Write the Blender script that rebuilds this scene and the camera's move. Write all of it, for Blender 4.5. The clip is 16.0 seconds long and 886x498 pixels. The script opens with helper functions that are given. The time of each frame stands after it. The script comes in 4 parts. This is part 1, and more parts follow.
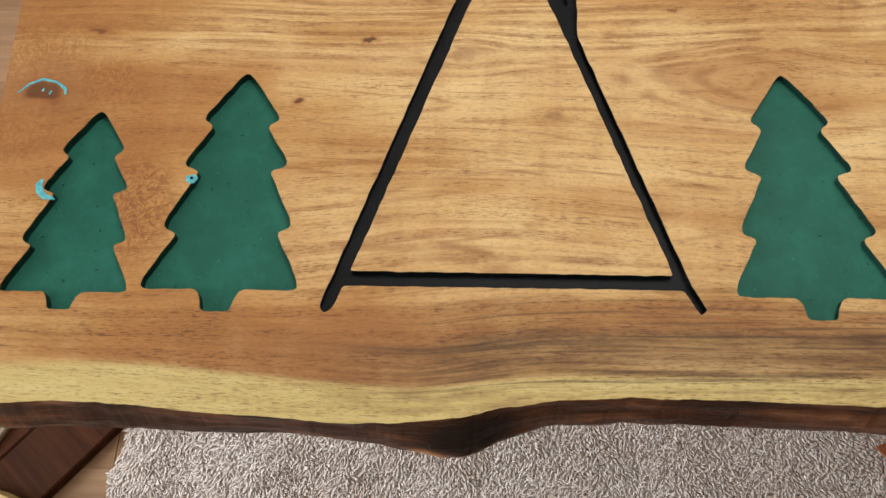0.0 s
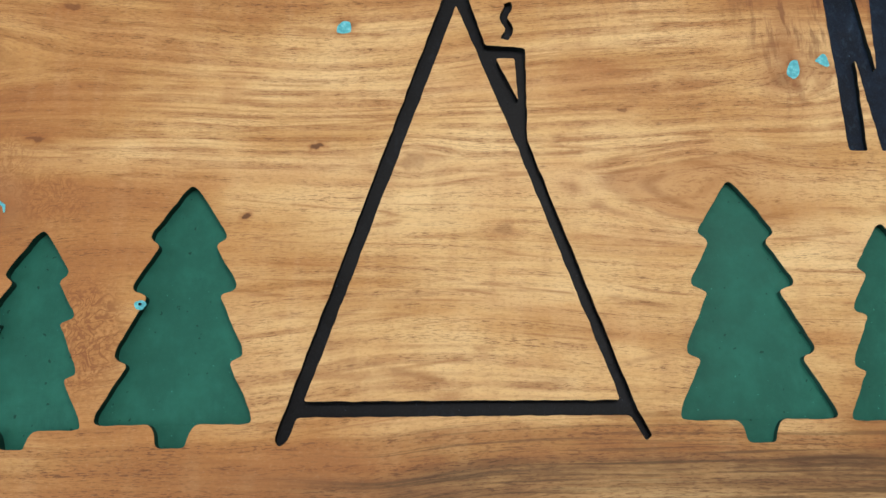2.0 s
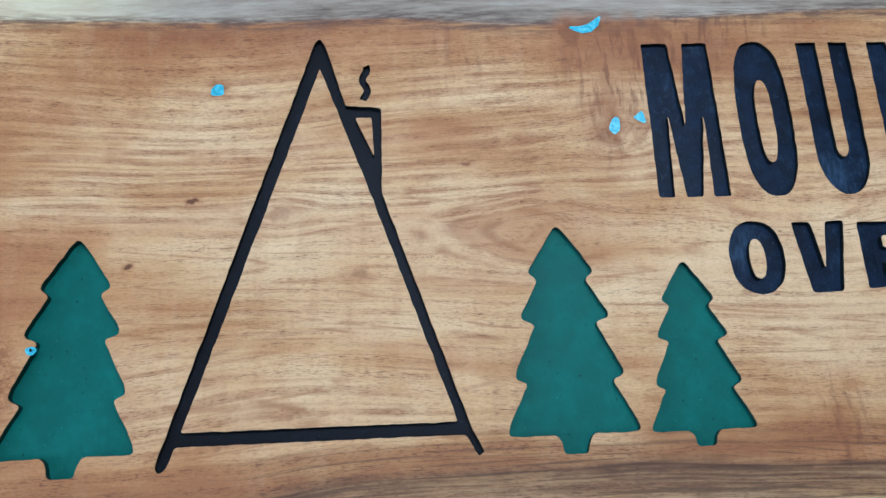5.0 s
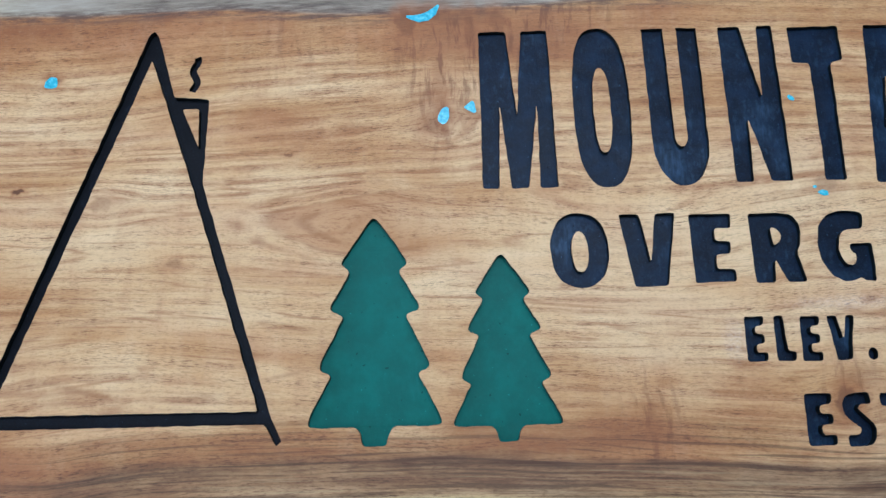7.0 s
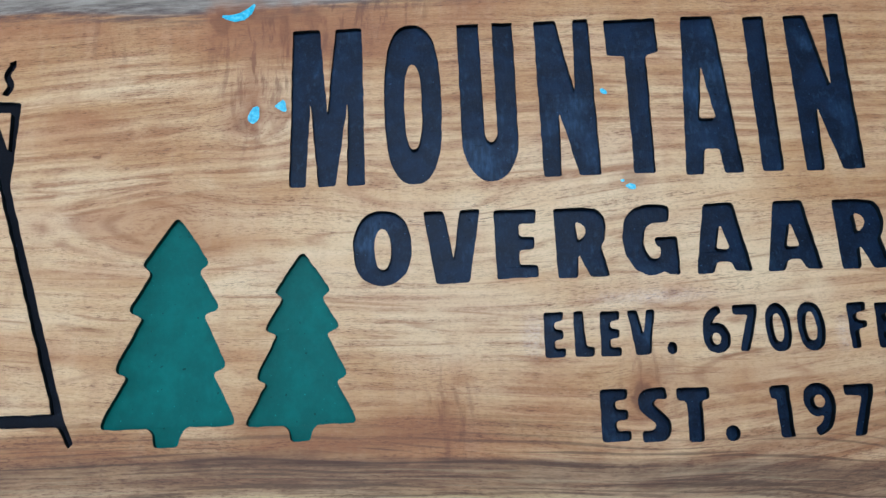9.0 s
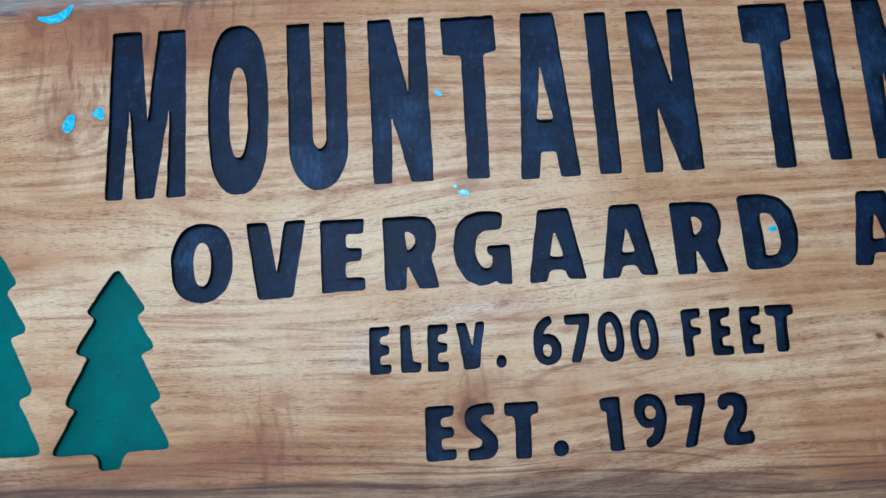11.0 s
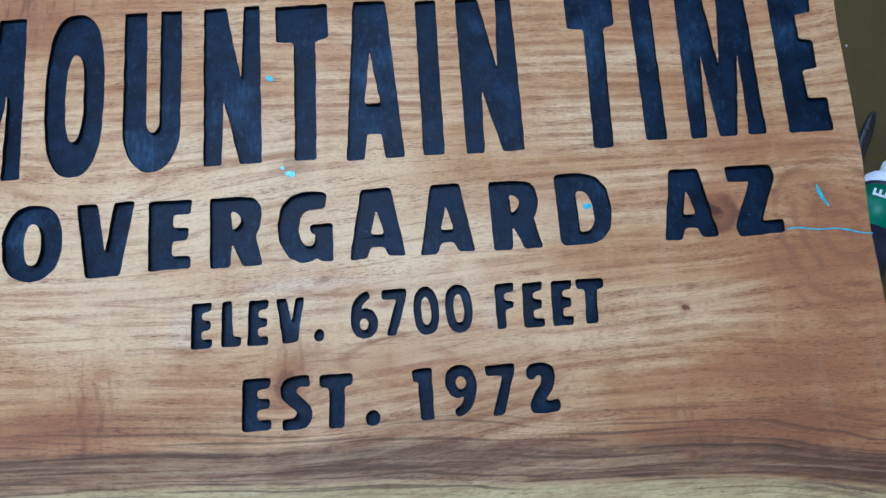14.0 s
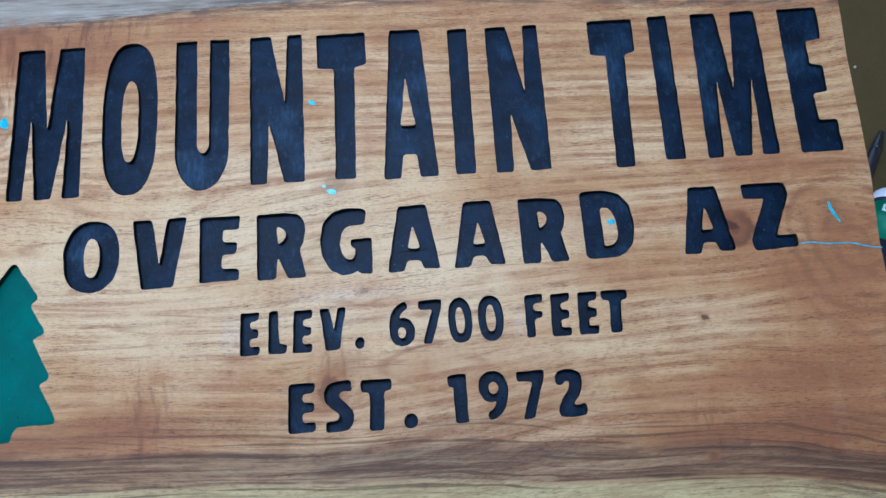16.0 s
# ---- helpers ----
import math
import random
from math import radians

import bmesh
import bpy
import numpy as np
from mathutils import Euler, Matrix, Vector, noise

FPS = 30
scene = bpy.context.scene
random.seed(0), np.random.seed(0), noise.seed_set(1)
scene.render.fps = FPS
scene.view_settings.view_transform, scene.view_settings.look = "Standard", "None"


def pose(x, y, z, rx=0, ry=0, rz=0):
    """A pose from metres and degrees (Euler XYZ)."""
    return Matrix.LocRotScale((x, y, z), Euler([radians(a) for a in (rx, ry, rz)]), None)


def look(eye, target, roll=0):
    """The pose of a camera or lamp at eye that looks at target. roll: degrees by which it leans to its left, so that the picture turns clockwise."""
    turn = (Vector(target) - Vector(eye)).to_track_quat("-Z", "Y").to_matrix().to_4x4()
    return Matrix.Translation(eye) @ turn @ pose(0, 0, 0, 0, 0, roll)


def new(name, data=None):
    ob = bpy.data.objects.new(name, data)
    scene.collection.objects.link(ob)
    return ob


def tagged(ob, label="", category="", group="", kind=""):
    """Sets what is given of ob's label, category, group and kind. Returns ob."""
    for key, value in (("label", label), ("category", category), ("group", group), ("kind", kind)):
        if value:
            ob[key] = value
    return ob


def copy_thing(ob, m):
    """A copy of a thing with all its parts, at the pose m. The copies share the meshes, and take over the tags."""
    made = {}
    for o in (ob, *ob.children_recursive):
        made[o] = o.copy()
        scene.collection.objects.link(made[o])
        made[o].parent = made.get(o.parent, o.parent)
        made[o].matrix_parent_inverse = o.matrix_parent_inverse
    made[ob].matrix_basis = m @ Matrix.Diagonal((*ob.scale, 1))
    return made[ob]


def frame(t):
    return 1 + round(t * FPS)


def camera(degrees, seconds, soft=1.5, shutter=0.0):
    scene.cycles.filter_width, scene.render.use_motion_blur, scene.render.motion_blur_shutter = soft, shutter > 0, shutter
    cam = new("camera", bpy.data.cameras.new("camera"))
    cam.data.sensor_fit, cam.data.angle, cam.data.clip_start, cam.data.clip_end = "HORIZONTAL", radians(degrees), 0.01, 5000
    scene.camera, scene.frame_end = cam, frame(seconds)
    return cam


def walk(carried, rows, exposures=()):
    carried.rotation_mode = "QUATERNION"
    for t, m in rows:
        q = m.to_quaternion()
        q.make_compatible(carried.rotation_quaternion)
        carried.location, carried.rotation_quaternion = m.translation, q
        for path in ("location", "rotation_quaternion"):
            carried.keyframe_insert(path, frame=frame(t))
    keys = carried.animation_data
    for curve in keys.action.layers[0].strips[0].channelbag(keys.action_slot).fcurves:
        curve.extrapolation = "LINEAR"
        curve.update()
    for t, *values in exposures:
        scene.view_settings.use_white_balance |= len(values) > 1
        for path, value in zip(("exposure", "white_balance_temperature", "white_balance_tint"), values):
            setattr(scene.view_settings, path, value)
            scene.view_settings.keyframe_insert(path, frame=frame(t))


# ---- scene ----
DEG = 60.0
TOP = 0.80          # height of the sign's face over the floor
cam = camera(DEG, 16.0, soft=1.5)
PATH = [
    (0, (0.0936, -0.1525, 1.2686), (0.0588, 0.2305, 0.3455), -4.29),
    (0.5, (0.0983, -0.1177, 1.2820), (0.0632, 0.2388, 0.3483), -4.94),
    (1, (0.1025, -0.0866, 1.2860), (0.0817, 0.2461, 0.3432), -3.84),
    (1.5, (0.1054, -0.0539, 1.2945), (0.0970, 0.2550, 0.3434), -2.20),
    (2, (0.1064, -0.0298, 1.3159), (0.1112, 0.2673, 0.3610), 0.18),
    (2.5, (0.1048, -0.0022, 1.3237), (0.1118, 0.2810, 0.3647), 0.73),
    (3, (0.0938, 0.0305, 1.3309), (0.1073, 0.2989, 0.3677), 2.03),
    (3.5, (0.0639, 0.0231, 1.3417), (0.0887, 0.3042, 0.3824), 3.92),
    (4, (0.0653, 0.0075, 1.3758), (0.1067, 0.2881, 0.4169), 5.61),
    (4.5, (0.1314, -0.0131, 1.3959), (0.1851, 0.2634, 0.4364), 8.15),
    (4.7, (0.1509, -0.0065, 1.4010), (0.2246, 0.2662, 0.4417), 12.41),
    (6.8, (0.3528, -0.0108, 1.4128), (0.3587, 0.2527, 0.4482), -0.37),
    (7, (0.3719, -0.0124, 1.4082), (0.3737, 0.2475, 0.4425), -1.19),
    (7.5, (0.4149, -0.0123, 1.4022), (0.4061, 0.2427, 0.4353), -3.59),
    (8, (0.4630, -0.0183, 1.4031), (0.4415, 0.2337, 0.4356), -6.69),
    (8.5, (0.5032, -0.0215, 1.4054), (0.4719, 0.2303, 0.4382), -9.07),
    (9, (0.5406, -0.0197, 1.4020), (0.5307, 0.2429, 0.4371), -4.50),
    (9.2, (0.5419, -0.0172, 1.4060), (0.5636, 0.2479, 0.4420), 2.10),
    (11.3, (0.6848, 0.0029, 1.3774), (0.7064, 0.2417, 0.4065), 1.35),
    (11.5, (0.6999, -0.0088, 1.3760), (0.7191, 0.2458, 0.4092), 0.51),
    (12, (0.7217, -0.0113, 1.3735), (0.7514, 0.2433, 0.4069), 2.61),
    (12.5, (0.7459, -0.0134, 1.3749), (0.7912, 0.2354, 0.4075), 5.99),
    (13, (0.7714, -0.0143, 1.3791), (0.8074, 0.2450, 0.4140), 3.56),
    (13.5, (0.7874, -0.0186, 1.3868), (0.8411, 0.2324, 0.4203), 7.54),
    (14, (0.7915, -0.0349, 1.3967), (0.8248, 0.2135, 0.4287), 3.27),
    (14.5, (0.7860, -0.0413, 1.4000), (0.8072, 0.2090, 0.4321), 0.57),
    (15, (0.7807, -0.0407, 1.4028), (0.8058, 0.2107, 0.4353), 1.44),
    (15.5, (0.7805, -0.0417, 1.4069), (0.8194, 0.2073, 0.4391), 4.46),
    (16, (0.7697, -0.0453, 1.4340), (0.7933, 0.2238, 0.4712), 0.74),
]
walk(cam, [(t, look(eye, target, roll)) for t, eye, target, roll in PATH],
     exposures=[(0.0, 0.02, 7700, 10), (1.0, 0.04, 7900, 10), (2.0, 0.08, 7150, 10), (2.5, 0.06, 6150, 10), (3.0, 0.02, 5700, 10), (3.5, 0.02, 5350, 10), (4.5, 0.07, 5000, 10), (8.5, 0.1, 5050, 10), (9.0, 0.1, 4900, 10), (12.5, 0.17, 4530, 10), (16.0, 0.18, 4530, 10)])

# ---- world and daylight ----
world = bpy.data.worlds.new("sky")
scene.world = world
world.use_nodes = True
wn = world.node_tree.nodes
sky = wn.new("ShaderNodeTexSky")
sky.sky_type = "NISHITA"
sky.sun_disc = False
sky.sun_elevation = radians(42)
sky.sun_rotation = radians(150)
wn["Background"].inputs["Strength"].default_value = 0.12
world.node_tree.links.new(sky.outputs["Color"], wn["Background"].inputs["Color"])

sun_data = bpy.data.lights.new("sun", "SUN")
sun_data.energy = 2.5
sun_data.angle = radians(0.6)
sun_data.color = (1.0, 0.95, 0.88)
sun = new("sun", sun_data)
sun.matrix_world = look((4, -6, 9), (0, 0, 0))


def window_light(name, x0, x1, z0, z1, y, power, colour):
    """Sky light coming in through a window's opening, towards -y."""
    data = bpy.data.lights.new(name, "AREA")
    data.shape, data.size, data.size_y = "RECTANGLE", x1 - x0, z1 - z0
    data.energy, data.color = power, colour
    ob = new(name, data)
    ob.matrix_world = look(((x0 + x1) / 2, y, (z0 + z1) / 2), ((x0 + x1) / 2, y - 1, (z0 + z1) / 2))
    return ob


window_light("window_light", -0.55, 1.75, 0.95, 2.15, 2.45, 11.0, (0.93, 0.97, 1.0))
SKY_X0, SKY_X1, SKY_Y0, SKY_Y1 = -0.1, 1.1, 0.25, 1.05     # unseen opening in the ceiling, added for light from above
roof_data = bpy.data.lights.new("skylight_light", "AREA")
roof_data.shape, roof_data.size, roof_data.size_y = "RECTANGLE", SKY_X1 - SKY_X0 - 0.02, SKY_Y1 - SKY_Y0 - 0.02
roof_data.energy, roof_data.color = 23.5, (0.92, 0.97, 1.0)
roof = new("skylight_light", roof_data)
# lamp of an unseen window on the left, added to brighten the rug
side_data = bpy.data.lights.new("side_window_light", "AREA")
side_data.shape, side_data.size, side_data.size_y = "RECTANGLE", 1.36, 1.80
side_data.energy, side_data.color = 96.0, (0.76, 0.88, 1.0)
side = new("side_window_light", side_data)
side.matrix_world = look((-2.27, -0.6, 1.17), (0, -0.6, 1.17))
roof.location = ((SKY_X0 + SKY_X1) / 2, (SKY_Y0 + SKY_Y1) / 2, 2.53)


# ---- materials ----
class Nodes:
    """Short forms for building a node material."""

    def __init__(self, name):
        self.mat = bpy.data.materials.new(name)
        self.mat.use_nodes = True
        self.tree = self.mat.node_tree
        self.bsdf = self.tree.nodes["Principled BSDF"]
        self.coord = self.tree.nodes.new("ShaderNodeTexCoord").outputs["Object"]

    def put(self, socket, value):
        if isinstance(value, bpy.types.NodeSocket):
            self.tree.links.new(value, socket)
        elif value is not None:
            socket.default_value = value

    def math(self, op, a, b=None, c=None, clamp=False):
        n = self.tree.nodes.new("ShaderNodeMath")
        n.operation, n.use_clamp = op, clamp
        for s, v in zip(n.inputs, (a, b, c)):
            self.put(s, v)
        return n.outputs[0]

    def vec(self, op, a, b=None):
        n = self.tree.nodes.new("ShaderNodeVectorMath")
        n.operation = op
        self.put(n.inputs[0], a)
        self.put(n.inputs[1], b)
        return n.outputs["Value"] if op in ("LENGTH", "DOT_PRODUCT") else n.outputs["Vector"]

    def split(self, v):
        n = self.tree.nodes.new("ShaderNodeSeparateXYZ")
        self.put(n.inputs[0], v)
        return n.outputs

    def join(self, x, y, z=0.0):
        n = self.tree.nodes.new("ShaderNodeCombineXYZ")
        for s, v in zip(n.inputs, (x, y, z)):
            self.put(s, v)
        return n.outputs[0]

    def noise(self, v, scale=1.0, detail=3.0, rough=0.55, distort=0.0):
        n = self.tree.nodes.new("ShaderNodeTexNoise")
        self.put(n.inputs["Vector"], v)
        for key, val in (("Scale", scale), ("Detail", detail), ("Roughness", rough), ("Distortion", distort)):
            n.inputs[key].default_value = val
        return n.outputs["Fac"]

    def ramp(self, fac, stops, mode="LINEAR"):
        n = self.tree.nodes.new("ShaderNodeValToRGB")
        self.put(n.inputs[0], fac)
        n.color_ramp.interpolation = mode
        el = n.color_ramp.elements
        while len(el) < len(stops):
            el.new(1.0)
        for e, (p, c) in zip(el, stops):
            e.position = p
            e.color = (*c, 1.0) if isinstance(c, tuple) else (c, c, c, 1.0)
        return n.outputs["Color"]

    def step(self, v, a, b):
        """0 below a, 1 above b, smooth between; falling where a > b."""
        n = self.tree.nodes.new("ShaderNodeMapRange")
        n.interpolation_type = "SMOOTHSTEP"
        self.put(n.inputs[0], v)
        lo, hi = min(a, b), max(a, b)
        n.inputs[1].default_value, n.inputs[2].default_value = lo, hi
        n.inputs[3].default_value, n.inputs[4].default_value = (0.0, 1.0) if a < b else (1.0, 0.0)
        return n.outputs[0]

    def mix(self, fac, a, b, mode="MIX"):
        n = self.tree.nodes.new("ShaderNodeMix")
        n.data_type, n.blend_type = "RGBA", mode
        self.put(n.inputs[0], fac)
        for s, v in ((n.inputs[6], a), (n.inputs[7], b)):
            self.put(s, (*v, 1.0) if isinstance(v, tuple) else v)
        return n.outputs[2]

    def bump(self, height, strength=0.2, distance=0.001):
        n = self.tree.nodes.new("ShaderNodeBump")
        n.inputs["Strength"].default_value, n.inputs["Distance"].default_value = strength, distance
        self.put(n.inputs["Height"], height)
        self.tree.links.new(n.outputs[0], self.bsdf.inputs["Normal"])

    def done(self, colour, rough=0.5, metal=0.0, spec=0.5):
        self.put(self.bsdf.inputs["Base Color"], (*colour, 1.0) if isinstance(colour, tuple) else colour)
        self.put(self.bsdf.inputs["Roughness"], rough)
        self.bsdf.inputs["Metallic"].default_value = metal
        self.bsdf.inputs["Specular IOR Level"].default_value = spec
        return self.mat


def sign_wood():
    """Oiled hardwood slab: long grain, red heart, pale sapwood along both live edges, knots."""
    n = Nodes("slab_wood")
    x, y, z = n.split(n.coord)
    # the grain's own coordinate: y, made to wander and to flow round knots
    slow = n.math("SUBTRACT", n.noise(n.join(n.math("MULTIPLY", x, 2.1), n.math("MULTIPLY", y, 5.0)), detail=0.6), 0.5)
    mid = n.math("SUBTRACT", n.noise(n.join(n.math("MULTIPLY", x, 6.0), n.math("MULTIPLY", y, 20.0), 3.0), detail=1.5), 0.5)
    v = n.math("MULTIPLY_ADD", slow, 0.060, y)
    v = n.math("MULTIPLY_ADD", mid, 0.007, v)
    # broad arches of the figure
    for kx, ky, sx, sy, a in ((0.10, 0.075, 0.13, 0.055, -0.020), (0.60, 0.16, 0.20, 0.06, 0.016), (-0.02, 0.26, 0.12, 0.04, 0.014), (0.90, 0.0, 0.16, 0.05, -0.014)):
        d = n.vec("MULTIPLY", n.vec("SUBTRACT", n.coord, (kx, ky, 0.0)), (1 / sx, 1 / sy, 0.0))
        v = n.math("MULTIPLY_ADD", n.math("POWER", 2.718, n.math("MULTIPLY", n.vec("DOT_PRODUCT", d, d), -1.0)), a, v)
    flows = ((-0.222, 0.168, 0.040), (0.09, 0.198, 0.016), (1.035, 0.132, 0.035), (0.69, 0.022, 0.020),
             (0.385, 0.262, 0.022), (1.126, 0.142, 0.030), (-0.14, 0.075, 0.028), (0.30, 0.175, 0.030),
             (-0.24, 0.29, 0.030), (1.11, 0.05, 0.045))
    for kx, ky, s in flows:
        d = n.vec("MULTIPLY", n.vec("SUBTRACT", n.coord, (kx, ky, 0.0)), (0.6 / s, 1.0 / s, 0.0))
        q = n.vec("DOT_PRODUCT", d, d)
        g = n.math("POWER", 2.718, n.math("MULTIPLY", q, -1.0))
        v = n.math("MULTIPLY_ADD", n.math("MULTIPLY", n.math("SUBTRACT", y, ky), g), -0.30 if s > 0.031 else -0.85, v)
    streak = n.noise(n.join(n.math("MULTIPLY", x, 3.4), n.math("MULTIPLY", v, 42.0)), detail=2.2, rough=0.5)
    fine = n.noise(n.join(n.math("MULTIPLY", x, 30.0), n.math("MULTIPLY", v, 260.0), 1.0), detail=6.0, rough=0.72)
    fibre = n.noise(n.join(n.math("MULTIPLY", x, 150.0), n.math("MULTIPLY", v, 1000.0), 2.0), detail=2.0, rough=0.6)
    patch = n.noise(n.join(n.math("MULTIPLY", x, 5.0), n.math("MULTIPLY", v, 13.0), 5.0), detail=3.0)
    # broad zones of redder and paler wood
    tone = n.math("MULTIPLY_ADD", n.math("SUBTRACT", patch, 0.5), 0.74, 0.755)
    tone = n.math("MULTIPLY_ADD", n.math("SUBTRACT", streak, 0.5), 0.34, tone)
    tone = n.math("MULTIPLY_ADD", n.math("SUBTRACT", fine, 0.5), 0.12, tone)
    tone = n.math("MULTIPLY_ADD", n.math("SUBTRACT", fibre, 0.5), 0.09, tone)
    zones = ((-0.20, 0.18, 9.0, 7.5, 0.16), (-0.03, -0.030, 7.0, 35.0, 0.24), (0.0, 0.36, 4.0, 30.0, 0.12), (0.35, 0.362, 5.0, 34.0, 0.12), (0.62, -0.005, 3.0, 30.0, 0.10), (-0.05, 0.29, 6.0, 20.0, -0.07),
             (1.13, 0.09, 8.0, 8.0, 0.11), (1.105, 0.080, 26.0, 45.0, 0.24), (1.135, 0.105, 40.0, 30.0, 0.16), (1.085, 0.185, 14.0, 60.0, 0.12), (1.05, -0.03, 6.0, 18.0, 0.10), (0.535, 0.0, 18.0, 22.0, 0.10), (0.44, 0.345, 9.0, 32.0, 0.16),
             (0.9, 0.30, 4.0, 12.0, 0.03), (0.12, 0.17, 9.0, 9.0, -0.12), (0.66, 0.12, 3.6, 8.0, -0.19), (0.85, -0.02, 5.0, 16.0, -0.06),
             (0.46, 0.24, 12.0, 14.0, -0.08), (-0.06, 0.07, 14.0, 12.0, -0.05))
    for zx, zy, sx, sy, a in zones:
        d = n.vec("MULTIPLY", n.vec("SUBTRACT", n.coord, (zx, zy, 0.0)), (sx, sy, 0.0))
        g = n.math("POWER", 2.718, n.math("MULTIPLY", n.vec("DOT_PRODUCT", d, d), -1.0))
        tone = n.math("MULTIPLY_ADD", g, a, tone)
    heart = n.ramp(tone, [(0.56, (0.715, 0.500, 0.258)), (0.69, (0.635, 0.408, 0.190)), (0.80, (0.485, 0.268, 0.102)),
                          (0.90, (0.375, 0.166, 0.060)), (1.0, (0.255, 0.098, 0.036))])
    # orange and rosy mottling, a few centimetres across
    mottle = n.noise(n.join(n.math("MULTIPLY", x, 17.0), n.math("MULTIPLY", v, 42.0), 23.0), detail=3.0, rough=0.55)
    heart = n.mix(n.math("MULTIPLY", n.step(mottle, 0.42, 0.70), 0.26), heart, (0.54, 0.27, 0.098))
    rosy = n.noise(n.join(n.math("MULTIPLY", x, 6.0), n.math("MULTIPLY", v, 24.0), 29.0), detail=3.0)
    heart = n.mix(n.math("MULTIPLY", n.step(rosy, 0.48, 0.70), 0.32), heart, (0.45, 0.21, 0.095))
    # faint bands across the grain, where the fibres dip and rise
    across = n.noise(n.join(n.math("MULTIPLY", x, 46.0), n.math("MULTIPLY", y, 9.0), 53.0), detail=3.0)
    heart = n.mix(n.math("MULTIPLY", n.step(across, 0.50, 0.72), 0.22), heart, (0.36, 0.175, 0.08))
    heart = n.mix(n.math("MULTIPLY", n.step(across, 0.50, 0.28), 0.12), heart, (0.74, 0.53, 0.31))
    # redder wood round the big knot and at the swirling end
    for kx, ky, sx, sy, a in ((-0.19, 0.16, 0.13, 0.13, 0.42), (1.12, 0.09, 0.09, 0.08, 0.52), (-0.10, 0.05, 0.12, 0.10, 0.36), (-0.02, 0.0, 0.14, 0.035, 0.35), (0.95, -0.03, 0.25, 0.03, 0.15), (0.56, 0.0, 0.12, 0.04, 0.15)):
        d = n.vec("MULTIPLY", n.vec("SUBTRACT", n.coord, (kx, ky, 0.0)), (1 / sx, 1 / sy, 0.0))
        g = n.math("POWER", 2.718, n.math("MULTIPLY", n.vec("DOT_PRODUCT", d, d), -1.0))
        heart = n.mix(n.math("MULTIPLY", g, n.math("MULTIPLY_ADD", n.step(patch, 0.36, 0.62), a * 0.7, a * 0.5)), heart, (0.43, 0.19, 0.066))
    # growth lines: soft, uneven, close together in places and lost in others
    broken = n.noise(n.join(n.math("MULTIPLY", x, 26.0), n.math("MULTIPLY", v, 60.0), 8.0), detail=3.0)
    wander = n.noise(n.join(n.math("MULTIPLY", x, 5.0), n.math("MULTIPLY", y, 14.0), 17.0), detail=4.0, rough=0.55)
    wave = n.math("SINE", n.math("MULTIPLY_ADD", wander, 8.0, n.math("MULTIPLY", v, 530.0)))
    wave2 = n.math("SINE", n.math("MULTIPLY_ADD", wander, 20.0, n.math("MULTIPLY", v, 1250.0)))
    where = n.noise(n.join(n.math("MULTIPLY", x, 7.0), n.math("MULTIPLY", y, 16.0), 19.0), detail=2.0)
    upper = n.math("MULTIPLY_ADD", n.math("MAXIMUM", n.step(y, 0.18, 0.25), n.step(y, 0.06, 0.0)), 0.22, n.math("MULTIPLY_ADD", n.step(x, 0.86, 1.02), 0.26, where))
    shown = n.math("MULTIPLY", n.step(upper, 0.41, 0.68), n.math("MULTIPLY_ADD", n.step(broken, 0.34, 0.60), 0.75, 0.25))
    heart = n.mix(n.math("MULTIPLY", n.math("MULTIPLY", n.step(n.math("MULTIPLY_ADD", n.math("SUBTRACT", fine, 0.5), 1.6, wave), -0.35, 1.0), shown), n.math("MULTIPLY_ADD", n.step(x, 0.5, 0.9), 0.12, 0.56)), heart, (0.320, 0.132, 0.048))
    heart = n.mix(n.math("MULTIPLY", n.math("MULTIPLY", n.step(wave2, 0.2, 1.0), shown), 0.30), heart, (0.27, 0.110, 0.042))
    ringy = n.noise(n.join(n.math("MULTIPLY", x, 2.6), n.math("MULTIPLY", v, 36.0), 7.0), detail=2.0, rough=0.4)
    near = n.math("ABSOLUTE", n.math("SUBTRACT", n.math("FRACT", n.math("MULTIPLY", ringy, 7.0)), 0.5))
    lines = n.math("MULTIPLY", n.step(near, 0.13, 0.01), n.step(broken, 0.36, 0.60))
    heart = n.mix(n.math("MULTIPLY", lines, 0.55), heart, (0.32, 0.135, 0.048))
    heart = n.mix(n.math("MULTIPLY", n.step(fine, 0.54, 0.76), 0.22), heart, (0.29, 0.14, 0.06))
    # open pores: short dark dashes, gathered in drifts
    drift = n.noise(n.join(n.math("MULTIPLY", x, 8.0), n.math("MULTIPLY", v, 34.0), 41.0), detail=3.0)
    thick = n.math("MULTIPLY_ADD", n.step(drift, 0.40, 0.64), 0.50, 0.16)
    thick = n.math("MULTIPLY_ADD", n.math("MAXIMUM", n.step(y, 0.27, 0.33), n.step(x, 0.95, 1.1)), 0.22, thick)
    thick = n.math("MULTIPLY_ADD", n.math("MULTIPLY", n.step(wave, -0.2, 0.9), n.step(broken, 0.36, 0.56)), 0.55, thick)
    pores = n.math("MULTIPLY", n.step(fibre, 0.54, 0.66), thick)
    heart = n.mix(n.math("MULTIPLY", pores, 0.64), heart, (0.17, 0.078, 0.035))
    dash = n.noise(n.join(n.math("MULTIPLY", x, 75.0), n.math("MULTIPLY", v, 900.0), 11.0), detail=2.0)
    dash2 = n.noise(n.join(n.math("MULTIPLY", x, 170.0), n.math("MULTIPLY", v, 1300.0), 13.0), detail=1.0)
